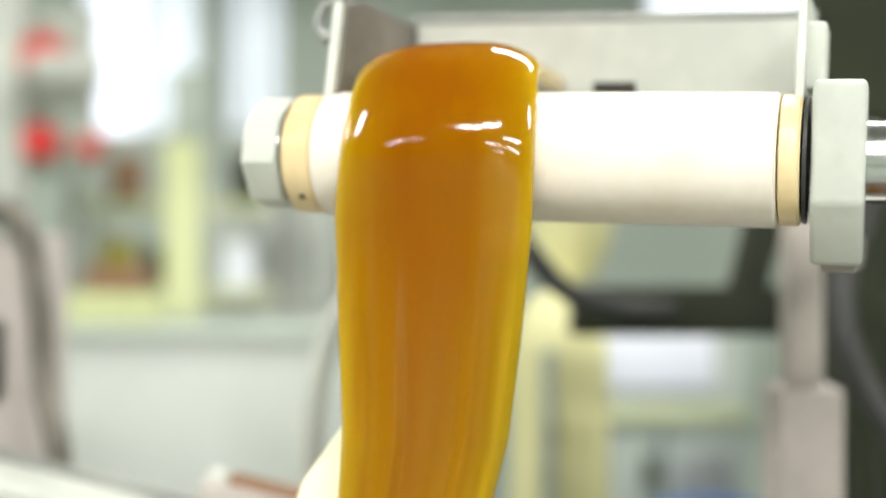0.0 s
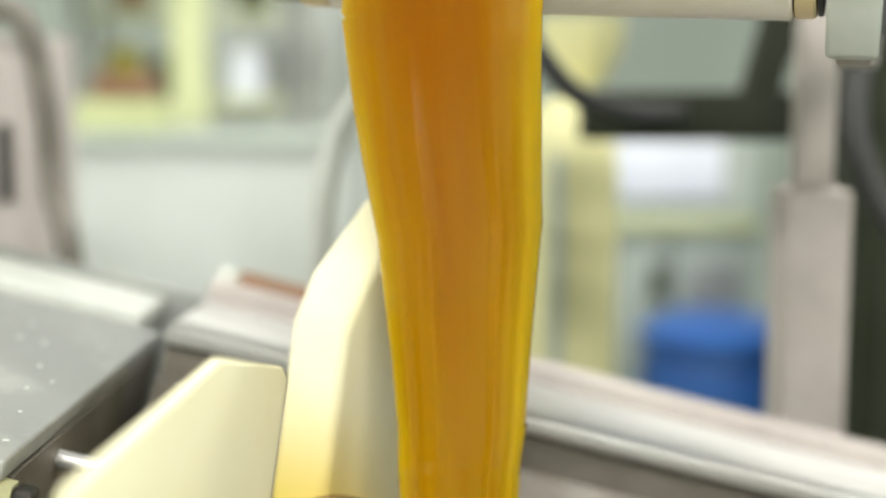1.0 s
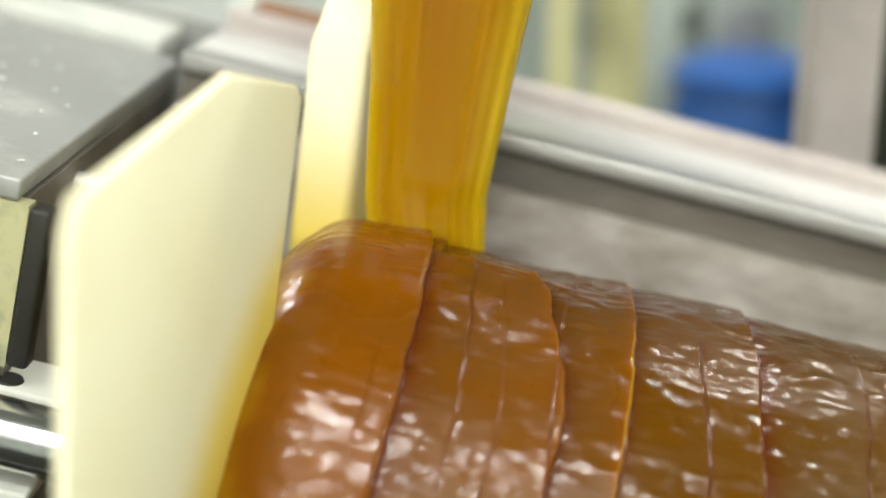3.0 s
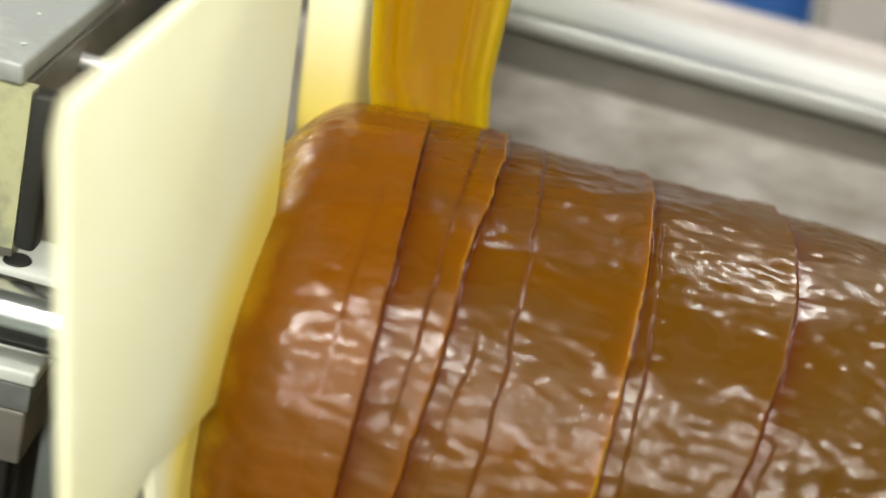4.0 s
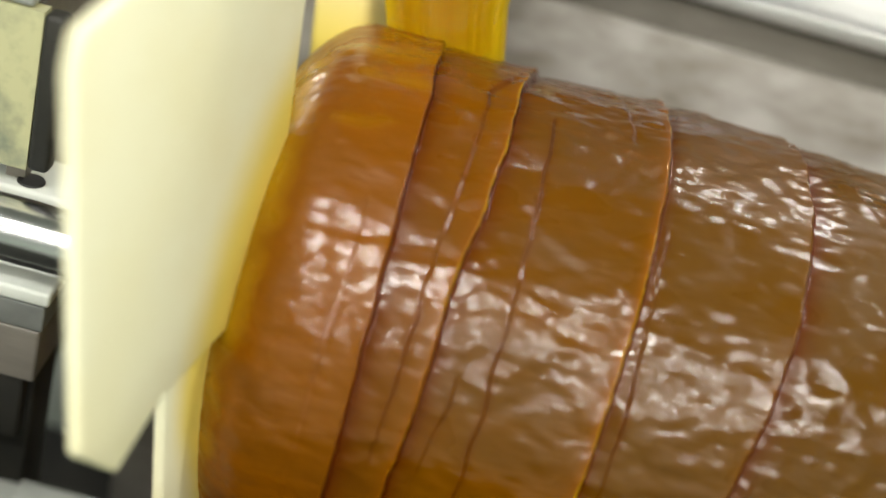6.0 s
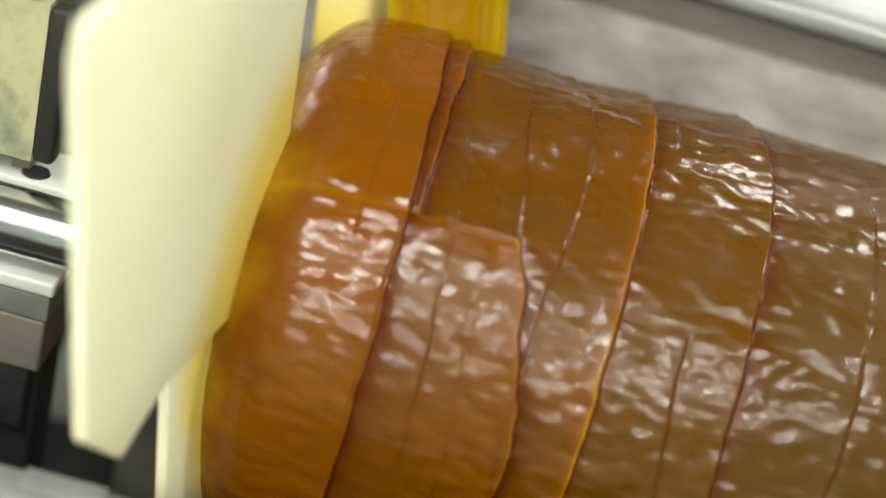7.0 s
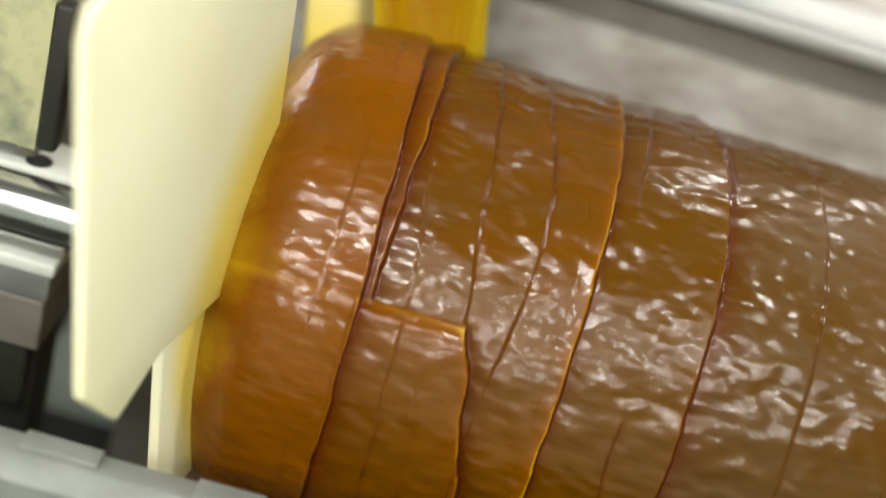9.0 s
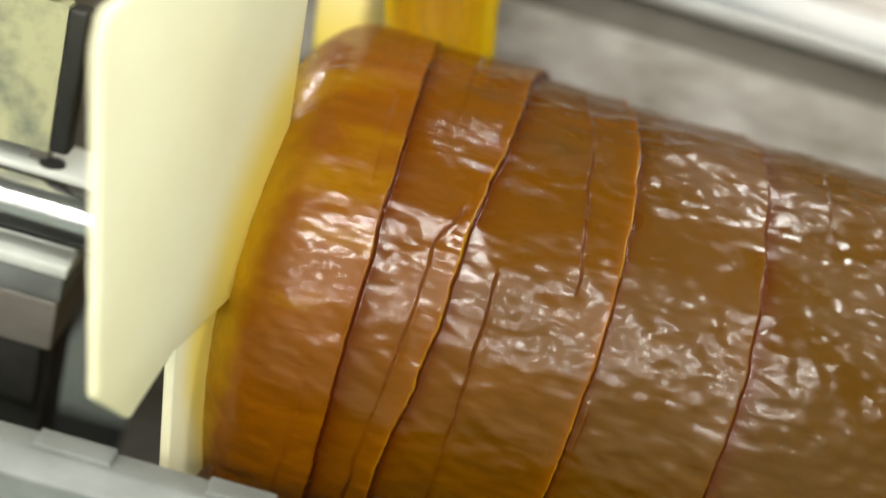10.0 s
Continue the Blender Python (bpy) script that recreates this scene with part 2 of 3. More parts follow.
def mesh_of(name, bm, mat, bevel=0.0, smooth=35):
    bmesh.ops.recalc_face_normals(bm, faces=bm.faces)
    if bevel:
        sharp = [e for e in bm.edges if len(e.link_faces) == 2 and e.calc_face_angle() > radians(30)]
        bmesh.ops.bevel(bm, geom=sharp, offset=bevel, segments=3, profile=0.5, affect="EDGES", clamp_overlap=True)
    me = bpy.data.meshes.new(name)
    for f in bm.faces:
        f.smooth = True
    for e in bm.edges:
        if len(e.link_faces) == 2 and e.calc_face_angle() > radians(smooth):
            e.smooth = False
    bm.to_mesh(me)
    bm.free()
    me.materials.append(mat)
    return me


def part(name, bm, mat, parent, label="", bevel=0.0, at=None):
    ob = new(name, mesh_of(name, bm, mat, bevel))
    ob.parent = parent
    if at:
        ob.matrix_basis = at
    return tagged(ob, label)


def thing(name, label, category, m=None, group="", kind=""):
    ob = new(name)
    if m:
        ob.matrix_basis = m
    return tagged(ob, label, category, group, kind)


def solid(name, bm, mat, label, category, m=None, bevel=0.0, group="", kind=""):
    ob = new(name, mesh_of(name, bm, mat, bevel))
    if m:
        ob.matrix_basis = m
    return tagged(ob, label, category, group, kind)


def B():
    return bmesh.new()


# ---- the room ----
solid("floor", box(B(), -5, 5, -5, 6.2, -0.1, 0), FLOOR, "pale green resin factory floor", "floor", kind="structure")
solid("ceiling", box(B(), -5, 5, -5, 6.2, 3.3, 3.4), CEIL, "grey panelled factory ceiling", "ceiling", kind="structure")
solid("wall_left", box(B(), -5.15, -5, -5, 6.2, 0, 3.3), WALL, "pale grey-green painted wall", "wall", kind="structure")
solid("wall_right", box(B(), 5, 5.15, -5, 6.2, 0, 3.3), WALL, "pale grey-green painted wall", "wall", kind="structure")
solid("wall_front", box(B(), -5, 5, -5.15, -5, 0, 3.3), WALL, "pale grey-green painted wall", "wall", kind="structure")
bm = B()
WINDOWS = [(-1.62, -1.06), (-0.98, -0.70), (0.9, 2.6)]
xs = [-5] + [x for w in WINDOWS for x in w] + [5]
for a, b in zip(xs[::2], xs[1::2]):
    box(bm, a, b, 6.0, 6.2, 0, 3.3)
for a, b in WINDOWS:
    box(bm, a, b, 6.0, 6.2, 0, 1.95)
    box(bm, a, b, 6.0, 6.2, 2.75, 3.3)
solid("wall_back", bm, WALL, "pale grey-green painted wall with bright windows", "wall", kind="structure")
for i, (a, b) in enumerate(WINDOWS):
    w = thing("window_%d" % (i + 1), "overexposed daylight window in a white frame", "window", pose((a + b) / 2, 6.1, 1.95), kind="structure")
    h = (b - a) / 2
    bm = B()
    box(bm, -h, -h + 0.03, -0.04, 0.04, 0, 0.8)
    box(bm, h - 0.03, h, -0.04, 0.04, 0, 0.8)
    box(bm, -h + 0.03, h - 0.03, -0.04, 0.04, 0, 0.03)
    box(bm, -h + 0.03, h - 0.03, -0.04, 0.04, 0.77, 0.8)
    box(bm, -0.01, 0.01, -0.04, 0.04, 0.03, 0.77)
    part("window_frame", bm, PALE_PAINT, w)
    for k in range(2):
        part("pane", box(B(), -h + 0.03 + k * (h - 0.02), -0.01 + k * (h - 0.02), 0.0, 0.01, 0.03, 0.77), HAZY if i == 1 or (i == 0 and k) else DAYLIGHT, w, "bright daylit glass")

lamp_thing = None
for lx, ly in LAMPS:
    if lamp_thing is None:
        lamp_thing = thing("ceiling_light", "long white fluorescent ceiling light, lit", "ceiling light", pose(lx, ly, LAMP_Z), "ceiling lights")
        bm = B()
        box(bm, -0.64, 0.64, -0.09, 0.09, 0.03, 0.2)
        housing = part("housing", bm, PALE_PAINT, lamp_thing, bevel=0.006)
        for s in (-0.045, 0.045):
            part("tube", lathe(B(), [(-0.61, 0.012), (-0.6, 0.014), (0.6, 0.014), (0.61, 0.012)], 14, pose(0, s, 0.008)), TUBE, housing, "lit fluorescent tube")
    else:
        copy_thing(lamp_thing, pose(lx, ly, LAMP_Z))
far_lamp = copy_thing(lamp_thing, pose(-0.75, 5.2, 2.62, 0, 0, 8))
for s in (-0.5, 0.5):
    part("hanger", pipe(B(), [(s, 0, 0.19), (s, 0, 0.68)], 0.006), PALE_PAINT, far_lamp)

# ---- the batch roller, whose bed slopes down along its own x axis ----
BED = pose(-0.17, 0.948, 0.919, 0, 13.9, -1.3)
bed = thing("batch_roller", "stainless steel batch roller bed dusted with sugar", "machine", BED)
ALONG = Matrix(((0, 0, -1, -0.152), (1, 0, 0, 0), (0, 1, 0, 0), (0, 0, 0, 1)))
part("trough_wall", prism(B(), [(0.222, -0.10), (0.236, 0.206), (0.248, 0.206), (0.248, -0.10)], 1.42, ALONG @ pose(0, 0, -0.08)), SUGARED, bed, "sugar-dusted inner trough wall")
# end wall in dark brown: the trough's shade put into its colour
part("end_wall", prism(B(), [(0.222, -0.10), (0.236, 0.206), (0.248, 0.206), (0.248, -0.10)], 0.079, ALONG), SHADE_STEEL, bed, "end of the trough wall, painted dark brown for shade")
part("inner_rail", prism(B(), [(0.249, 0.10), (0.249, 0.238), (0.236, 0.242), (0.236, 0.256), (0.270, 0.256), (0.270, 0.10)], 1.5, ALONG), STEEL, bed, "folded steel rail", bevel=0.0015)
# thin dark strip stands in for the shade beneath the rail
part("shade_strip", box(B(), -0.150, 1.345, 0.2485, 0.2489, 0.206, 0.2375), SHADE_STEEL, bed, "dark strip painted for the shade under the rail")
part("rail_top", prism(B(), [(0.271, 0.245), (0.271, 0.254), (0.415, 0.248), (0.415, 0.239)], 1.5, ALONG), RAIL_PALE, bed, bevel=0.001)
part("outer_rail", prism(B(), [(0.416, 0.10), (0.416, 0.266), (0.455, 0.266), (0.455, 0.10)], 1.5, ALONG), PINK_GREY, bed, bevel=0.003)
part("back_apron", box(B(), -0.6, 1.34, 0.456, 0.47, -0.6, 0.24), COVER, bed)
# near rail
bm = prism(B(), [(-0.335, -0.35), (-0.335, -0.004), (-0.318, 0.006), (-0.294, 0.002), (-0.294, -0.010), (-0.306, -0.014), (-0.306, -0.35)], 1.7, Matrix(((0, 0, -1, -0.36), (1, 0, 0, 0), (0, 1, 0, 0), (0, 0, 0, 1))))
near_rail = part("near_rail", bm, WORN, bed, "worn steel front rail", bevel=0.002)
for x0, x1 in ((-0.083, -0.032), (0.03, 0.075), (0.14, 0.2)):
    part("wear_strip", box(B(), x0, x1, -0.314, -0.296, 0.0045, 0.0072), WORN, near_rail, "pale worn strip", bevel=0.002)
# rollers that turn the batch
for y, z, r in ((-0.13, -0.28, 0.085), (0.13, -0.28, 0.085)):
    part("drive_roller", lathe(B(), [(-0.10, 0.02), (-0.099, r * 0.9), (-0.08, r), (1.1, r), (1.12, r * 0.9), (1.121, 0.02)], 48, pose(0, y, z)), SHADE_STEEL, bed, "dark drive roller")
part("tray", box(B(), -0.55, 1.3, -0.305, 0.22, -0.45, -0.38), DARK, bed, "drip tray in near black for the shade there")
for x in (-0.4, 1.1):
    for y in (-0.25, 0.38):
        foot = BED @ Vector((x, y, -0.40))
        part("leg", box(B(), -0.03, 0.03, -0.03, 0.03, 0, foot.z), STEEL, bed, at=BED.inverted() @ pose(foot.x, foot.y, 0))

# ---- gear cover at the upper end ----
cover = thing("gear_cover", "grey steel gear cover specked with sugar", "machine cover", BED)
part("top_panel", box(B(), -0.75, -0.178, -0.078, 0.36, 0.204, 0.22), COVER, cover, bevel=0.003)
part("edge_strip", box(B(), -0.75, -0.20, 0.361, 0.46, 0.204, 0.232), PALE_PAINT, cover, "pale painted edge strip", bevel=0.004)
part("side_panel", box(B(), -0.19, -0.176, -0.06, 0.345, -0.20, 0.203), SHADE_STEEL, cover, "dark brown inner side panel")
part("front_panel", box(B(), -0.75, -0.1705, -0.078, -0.064, 0.084, 0.203), MOTTLED, cover, "beige front panel")
part("corner_post", box(B(), -0.170, -0.155, -0.080, -0.062, 0.085, 0.203), DARK, cover, bevel=0.004)
part("tie_bar", pipe(B(), [(-0.178, 0.05, 0.183), (-0.02, 0.05, 0.183)], 0.0075), STEEL, cover, "round steel tie bar")

def crumbs():
    rng = random.Random(8)
    bm = B()
    for k in range(110):
        x, y, r = rng.uniform(-0.7, -0.19), rng.uniform(-0.06, 0.34), rng.uniform(0.0006, 0.0022)
        m = Matrix.Translation((x, y, 0.2205 + r * 0.4)) @ Matrix.Rotation(rng.uniform(0, 6), 4, "Z") @ Matrix.Diagonal((r * rng.uniform(1, 2.2), r, r * 0.6, 1))
        bmesh.ops.create_icosphere(bm, subdivisions=1, radius=1, matrix=m)
    return bm


solid("sugar_crumbs", crumbs(), LIGHT_GREY, "white sugar crumbs strewn on the gear cover", "crumbs", BED, kind="stuff")

# ---- shaft and bearing block ----
block = thing("bearing_block", "grey bearing block with a bolted flange", "bearing", BED)
flange = part("flange", box(B(), -0.45, -0.125, -0.074, -0.02, 0.056, 0.066), PALE_PAINT, block, bevel=0.003)
part("bolt_hole", lathe(B(), [(0, 0.007), (0.001, 0.0105), (0.003, 0.0095)], 24, pose(-0.171, -0.060, 0.0645, 0, -90, 0)), DARK, flange, "dark bolt hole")
# pale top, then greys that get darker downward
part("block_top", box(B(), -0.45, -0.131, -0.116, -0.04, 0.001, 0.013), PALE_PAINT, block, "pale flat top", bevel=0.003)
part("cheek", box(B(), -0.45, -0.134, -0.113, -0.04, -0.0225, 0.000), WORN, block, "mid-grey upper cheek", bevel=0.002)
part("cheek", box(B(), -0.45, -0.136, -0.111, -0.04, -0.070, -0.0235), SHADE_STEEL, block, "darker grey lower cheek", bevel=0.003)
# body and foot near black: the shade below is in their colour
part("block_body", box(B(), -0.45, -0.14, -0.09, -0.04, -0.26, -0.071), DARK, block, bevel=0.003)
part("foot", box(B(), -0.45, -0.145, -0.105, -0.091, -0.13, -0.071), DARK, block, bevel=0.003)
shaft = solid("drive_shaft", lathe(B(), [(-0.5, 0.0225), (-0.499, 0.0245), (-0.04, 0.0245), (-0.039, 0.0225)], 40), BRIGHT, "polished round steel drive shaft", "shaft", BED @ pose(0, -0.1, 0.0475))

# ---- ivory end plates ----
def plate(name, outline, m, depth, label, bevel=0.004, mat=None):
    return solid(name, prism(B(), outline, depth), mat or PLASTIC, label, "end plate", m, bevel, "end plates")


nrm = Vector((0.955, -0.24, -0.08)).normalized()
uu = Vector((0, 0, 1)).cross(nrm).normalized()
vv = nrm.cross(uu)
NEAR_PLATE = Matrix(((uu.x, vv.x, nrm.x, -0.1705), (uu.y, vv.y, nrm.y, 0.7329), (uu.z, vv.z, nrm.z, 0.9186), (0, 0, 0, 1)))
AXIS = Vector((-0.17, 0.948, 0.919))
plate("end_plate", [(-0.125, 0.303), (-0.137, 0.089), (-0.099, 0.050), (-0.042, 0.068), (0.10, 0.062), (0.123, 0.137), (0.163, 0.311), (0.153, 0.321), (0.050, 0.348), (0.021, 0.343), (-0.116, 0.321)],
      NEAR_PLATE, 0.008, "ivory plastic end plate with a slanted top edge", 0.003, stained("stained_glow_ivory_near", NEAR_PLATE.inverted() @ AXIS, 0.205, 0.262))
n2 = Vector((0.87, -0.46, -0.16)).normalized()
u2 = Vector((0, 0, 1)).cross(n2).normalized()
v2 = n2.cross(u2)
FAR_PLATE = Matrix(((u2.x, v2.x, n2.x, -0.110), (u2.y, v2.y, n2.y, 1.046), (u2.z, v2.z, n2.z, 1.145), (0, 0, 0, 1))) @ pose(0, 0, 0.020)
plate("end_plate", [(0.0, -0.17), (0.18, -0.17), (0.18, 0.165), (0.09, 0.18), (0.02, 0.125), (0.0, 0.087)],
      FAR_PLATE, 0.052, "thick ivory plastic end plate behind the falling strand", 0.009, stained("stained_glow_ivory_far", FAR_PLATE.inverted() @ AXIS, 0.19, 0.30))
plate("end_plate", [(-0.031, -0.08), (0.15, -0.08), (0.15, 0.075), (-0.018, 0.075), (-0.021, 0.043), (-0.028, -0.039)], NEAR_PLATE @ pose(0, 0, -0.012), 0.008, "pale ivory lower end plate smeared with sugar", 0.002, stained("stained_ivory_lower", (NEAR_PLATE @ pose(0, 0, -0.012)).inverted() @ AXIS, 0.198, 0.232))

# ---- the batch of boiled sugar ----
TURN_RATE = -170.0
FLAP = radians(201)


def wave(a, terms):
    """A closed line round the roll: its mean and its first sine terms."""
    return terms[0] + sum(c * (math.cos(k * a), math.sin(k * a))[i] for n, c in enumerate(terms[1:]) for k, i in ((n // 2 + 1, n % 2),))


def line(deg, stops):
    """A line that runs part of the way round: smooth between (degrees, place) stops."""
    for (a0, s0), (a1, s1) in zip(stops, stops[1:]):
        if a0 <= deg <= a1:
            q = (deg - a0) / (a1 - a0)
            return s0 + (s1 - s0) * q * q * (3 - 2 * q)
    return None


# the edge of the newest strand, which starts at the flap and winds once round; degrees past the flap
STRAND_EDGE = ((0, 0.170), (10, 0.183), (40, 0.201), (75, 0.189), (110, 0.169), (160, 0.149), (210, 0.134), (262, 0.122), (310, 0.110), (360, 0.103))
FOLDS = (
    ((0, 0.176), (60, 0.174), (88, 0.170), (125, 0.187), (180, 0.207), (225, 0.191), (268, 0.199), (329, 0.223), (360, 0.232)),
    ((55, 0.152), (85, 0.140), (120, 0.149), (175, 0.160), (201, 0.168)),
    ((350, 0.140), (360, 0.128)), ((0, 0.128), (48, 0.117), (74, 0.113)),
    ((60, 0.352), (85, 0.338), (107, 0.322), (135, 0.330), (160, 0.341)),
    ((70, 0.336), (96, 0.324), (120, 0.326), (150, 0.330)),
    ((20, 0.262), (90, 0.262), (140, 0.270), (170, 0.267)),
    ((210, 0.290), (250, 0.300), (300, 0.296)),
    ((170, 0.118), (200, 0.127), (240, 0.132), (290, 0.128), (330, 0.121)),
    ((210, 0.150), (245, 0.160), (285, 0.150), (320, 0.138)),
    ((30, 0.068), (80, 0.064), (150, 0.072), (210, 0.066)),
    ((230, 0.075), (290, 0.071), (350, 0.074)),
    ((120, 0.40), (180, 0.41), (260, 0.404), (330, 0.41)),
)
FAINT = {8: 0.45, 9: 0.45, 10: 0.3, 11: 0.3, 12: 0.6}


def lip(d, rise, back, dip, ahead):
    """A rounded band edge: swells up to it, drops over it, then a groove that fills up again."""
    up = rise * math.exp(min(0.0, d) / back)
    down = -dip * math.exp(-max(0.0, d) / ahead)
    q = min(1.0, max(0.0, (d + 0.0018) / 0.0036))
    q = q * q * (3 - 2 * q)
    return up * (1 - q) + down * q


def batch_mesh():
    """A thick roll wound from a flat strand: overlapping bands, each with a rounded lip over the older one, dimpled and sagging."""
    ns, na = 640, 440
    spots = np.concatenate([np.linspace(-0.012, 0.02, 40)[:-1], np.linspace(0.02, 0.43, 500)[:-1], np.linspace(0.43, 0.72, ns + 1 - 538)])
    verts, faces, tones, shades, layers = [], [], [], [], []
    rounds = []
    for k in range(na):
        a = 2 * math.pi * k / na
        deg = math.degrees(a)
        past = (a - FLAP) % (2 * math.pi)
        c, w = math.cos(a), math.sin(a)
        jit = [0.0022 * noise.noise((c * 6 + n * 5, w * 6, n)) + 0.0011 * noise.noise((c * 19, w * 19, n * 3.0)) for n in range(4)]
        first = wave(a, (0.0915, -0.003, -0.0012, 0.0, 0.0012)) + 0.7 * jit[0]
        major = [(first, 0.0036, 0.022, 0.0030, 0.008, 0.25),
                 (line(math.degrees(past), STRAND_EDGE) + jit[1], 0.0034, 0.020, 0.0028, 0.010, 0.6),
                 (wave(a, (0.250, 0.0055, 0.0008, 0.0041, -0.0023)) + 0.8 * jit[2], 0.0032, 0.018, 0.0024, 0.010, 1.0),
                 (wave(a, (0.341, 0.0166, -0.0096, 0.0071, 0.0014, -0.0036, 0.0039)) + jit[3], 0.0036, 0.030, 0.0030, 0.012, 0.35)]
        minor = [(m + 0.0022 * noise.noise((c * 9 + n, w * 9, n * 1.7)), FAINT.get(n, 1.0) * (0.35 + 0.9 * max(0.0, 0.35 + noise.noise((c * 2.3 + n * 4, w * 2.3, 1.0 * n)))))
                 for n, stops in enumerate(FOLDS) for m in (line(deg, stops),) if m is not None]
        rounds.append((a, c, w, past, first, major, minor))
    for s in spots:
        s = float(s)
        for a, c, w, past, first, major, minor in rounds:
            edge = major[1][0]
            old = min(1.0, max(0.0, (s - 0.09) / 0.2))
            r = 0.2135 + 0.0015 * math.exp(-((s - 0.06) / 0.05) ** 2)
            # yellow for light through thin lips, dark red for shade in creases
            thin = fold_shade = 0.0
            for at, rise, back, dip, ahead, clear in major:
                d = s - at
                if -0.1 < d < 0.06:
                    r += lip(d, rise, back, dip, ahead)
                    fold_shade = max(fold_shade, math.exp(-(max(0.0, d) / (0.011 - 0.007 * clear) if d > -0.0008 else 9)))
                    if clear > 0.3 and d < 0:
                        thin += 0.5 * clear * math.exp(d / 0.0028)
            for at, deep in minor:
                d = s - at
                if abs(d) < 0.03:
                    r += deep * lip(d, 0.0016, 0.007, 0.0018, 0.004)
                    fold_shade = max(fold_shade, 0.55 * deep * math.exp(-(d / 0.0028) ** 2))
            swell = 0.0036 * noise.noise((c * 2 + 3.7, w * 2, s * 8))
            dimple = 0.0013 * noise.noise((c * 11, w * 11, s * 24)) + 0.0011 * noise.noise((c * 27, w * 27, s * 62 + 5))
            pucker = 0.0
            if first < s < first + 0.03:
                pucker = 0.0008 * (0.4 + noise.noise((c * 5, w * 5, 2.0))) * math.sin(a * 62 + 5 * noise.noise((c * 3, w * 3, 4.0))) * math.sin(math.pi * (s - first) / 0.03)
            lift = 0.0
            if s < edge and past < 5.0:
                cover = 0.2 + 0.8 * min(1.0, max(0.0, (s - first + 0.004) / 0.006))
                lift = 0.0080 * cover * math.exp(-past / 1.3) * min(1.0, past / 0.03)
                if past < 0.10:
                    thin += 0.25 * cover * math.exp(-past / 0.03)
            elif s < edge and past > 2 * math.pi - 0.05 and s > first:
                fold_shade = max(fold_shade, 0.8 * math.exp(-(2 * math.pi - past) / 0.02))
            r += swell + dimple * (0.7 + 0.5 * old) + pucker + lift
            if s < 0.046:
                r -= 0.043 * ((0.046 - s) / 0.058) ** 2.4
            if s > 0.6:
                r -= 0.3 * (s - 0.6) ** 2
            verts.append((s, r * c, r * w))
            # yellow end rim: glow through the thin, fresh edge painted into the tone
            fresh = max(0.0, 1 - max(0.0, s + 0.006) / 0.032)
            rank = 0 if s < first else 1 if s < edge else 2 if s < major[2][0] else 3 if s < major[3][0] else 4
            layer = (0.255, 0.37, 0.46, 0.56, 0.70)[rank]
            layers.append(rank)
            tones.append(layer - 0.16 * fresh - thin + 0.06 * noise.noise((c * 1.4, w * 1.4, s * 6)))
            shades.append(min(1.0, fold_shade))
    for i in range(ns):
        for k in range(na):
            a, b = i * na + k, i * na + (k + 1) % na
            faces.append((a, b, b + na, a + na))
    for end, order in ((0, -1), (ns, 1)):
        verts.append((float(spots[end]), 0, 0))
        tones.append(0.3)
        shades.append(0.0)
        layers.append(4 * (end > 0))
        mid = len(verts) - 1
        for k in range(na):
            a, b = end * na + k, end * na + (k + 1) % na
            faces.append((a, b, mid)[::-order])
    whole = bpy.data.meshes.new("candy_roll")
    whole.from_pydata(verts, [], faces)
    normals = np.zeros(len(verts) * 3, dtype=np.float32)
    whole.vertex_normals.foreach_get("vector", normals)
    normals = normals.reshape(-1, 3)
    bpy.data.meshes.remove(whole)
    made = []
    verts, tones, shades = np.array(verts), np.array(tones), np.array(shades)
    for rank in range(5):
        own = [f for f in faces if layers[f[0]] == rank]
        used = sorted({v for f in own for v in f})
        place = {v: n for n, v in enumerate(used)}
        me = bpy.data.meshes.new("band")
        me.from_pydata(verts[used].tolist(), [], [[place[v] for v in f] for f in own])
        me.polygons.foreach_set("use_smooth", [True] * len(own))
        me.attributes.new("tone", "FLOAT", "POINT").data.foreach_set("value", tones[used])
        me.attributes.new("fold_shade", "FLOAT", "POINT").data.foreach_set("value", shades[used])
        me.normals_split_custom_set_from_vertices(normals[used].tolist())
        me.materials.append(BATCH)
        made.append(me)
    return made


batch = thing("candy_roll", "glossy amber-brown batch of boiled sugar wound in bands", "candy", BED)
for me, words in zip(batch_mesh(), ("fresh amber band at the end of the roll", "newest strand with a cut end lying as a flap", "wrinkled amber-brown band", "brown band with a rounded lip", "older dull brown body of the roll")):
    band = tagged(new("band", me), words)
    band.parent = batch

# ---- the strand that falls from the guide roller ----
ROLL = pose(0.0709, 1.0666, 1.5219, 0, 1.9, -17.4) @ Matrix.Scale(1.09, 4)
strand = thing("candy_strand", "translucent amber strand of boiled sugar hanging over a roller", "candy", pose(0, 0, 0))
STRAND_Y = 1.028
# height, middle, width and thickness of the hanging strand
SECTIONS = [(1.570, -0.0044, 0.1504, 0.0349), (1.472, -0.0087, 0.1493, 0.0371), (1.385, -0.0087, 0.1384, 0.0392), (1.308, -0.0087, 0.1254, 0.0392), (1.216, -0.0196, 0.1079, 0.0371), (1.123, -0.0316, 0.0948, 0.0349), (1.047, -0.0305, 0.0872, 0.0327), (0.938, -0.0305, 0.0850, 0.0327)]


def section(z):
    t = np.array(SECTIONS)[::-1]
    return [float(np.interp(z, t[:, 0], t[:, k])) for k in (1, 2, 3)]


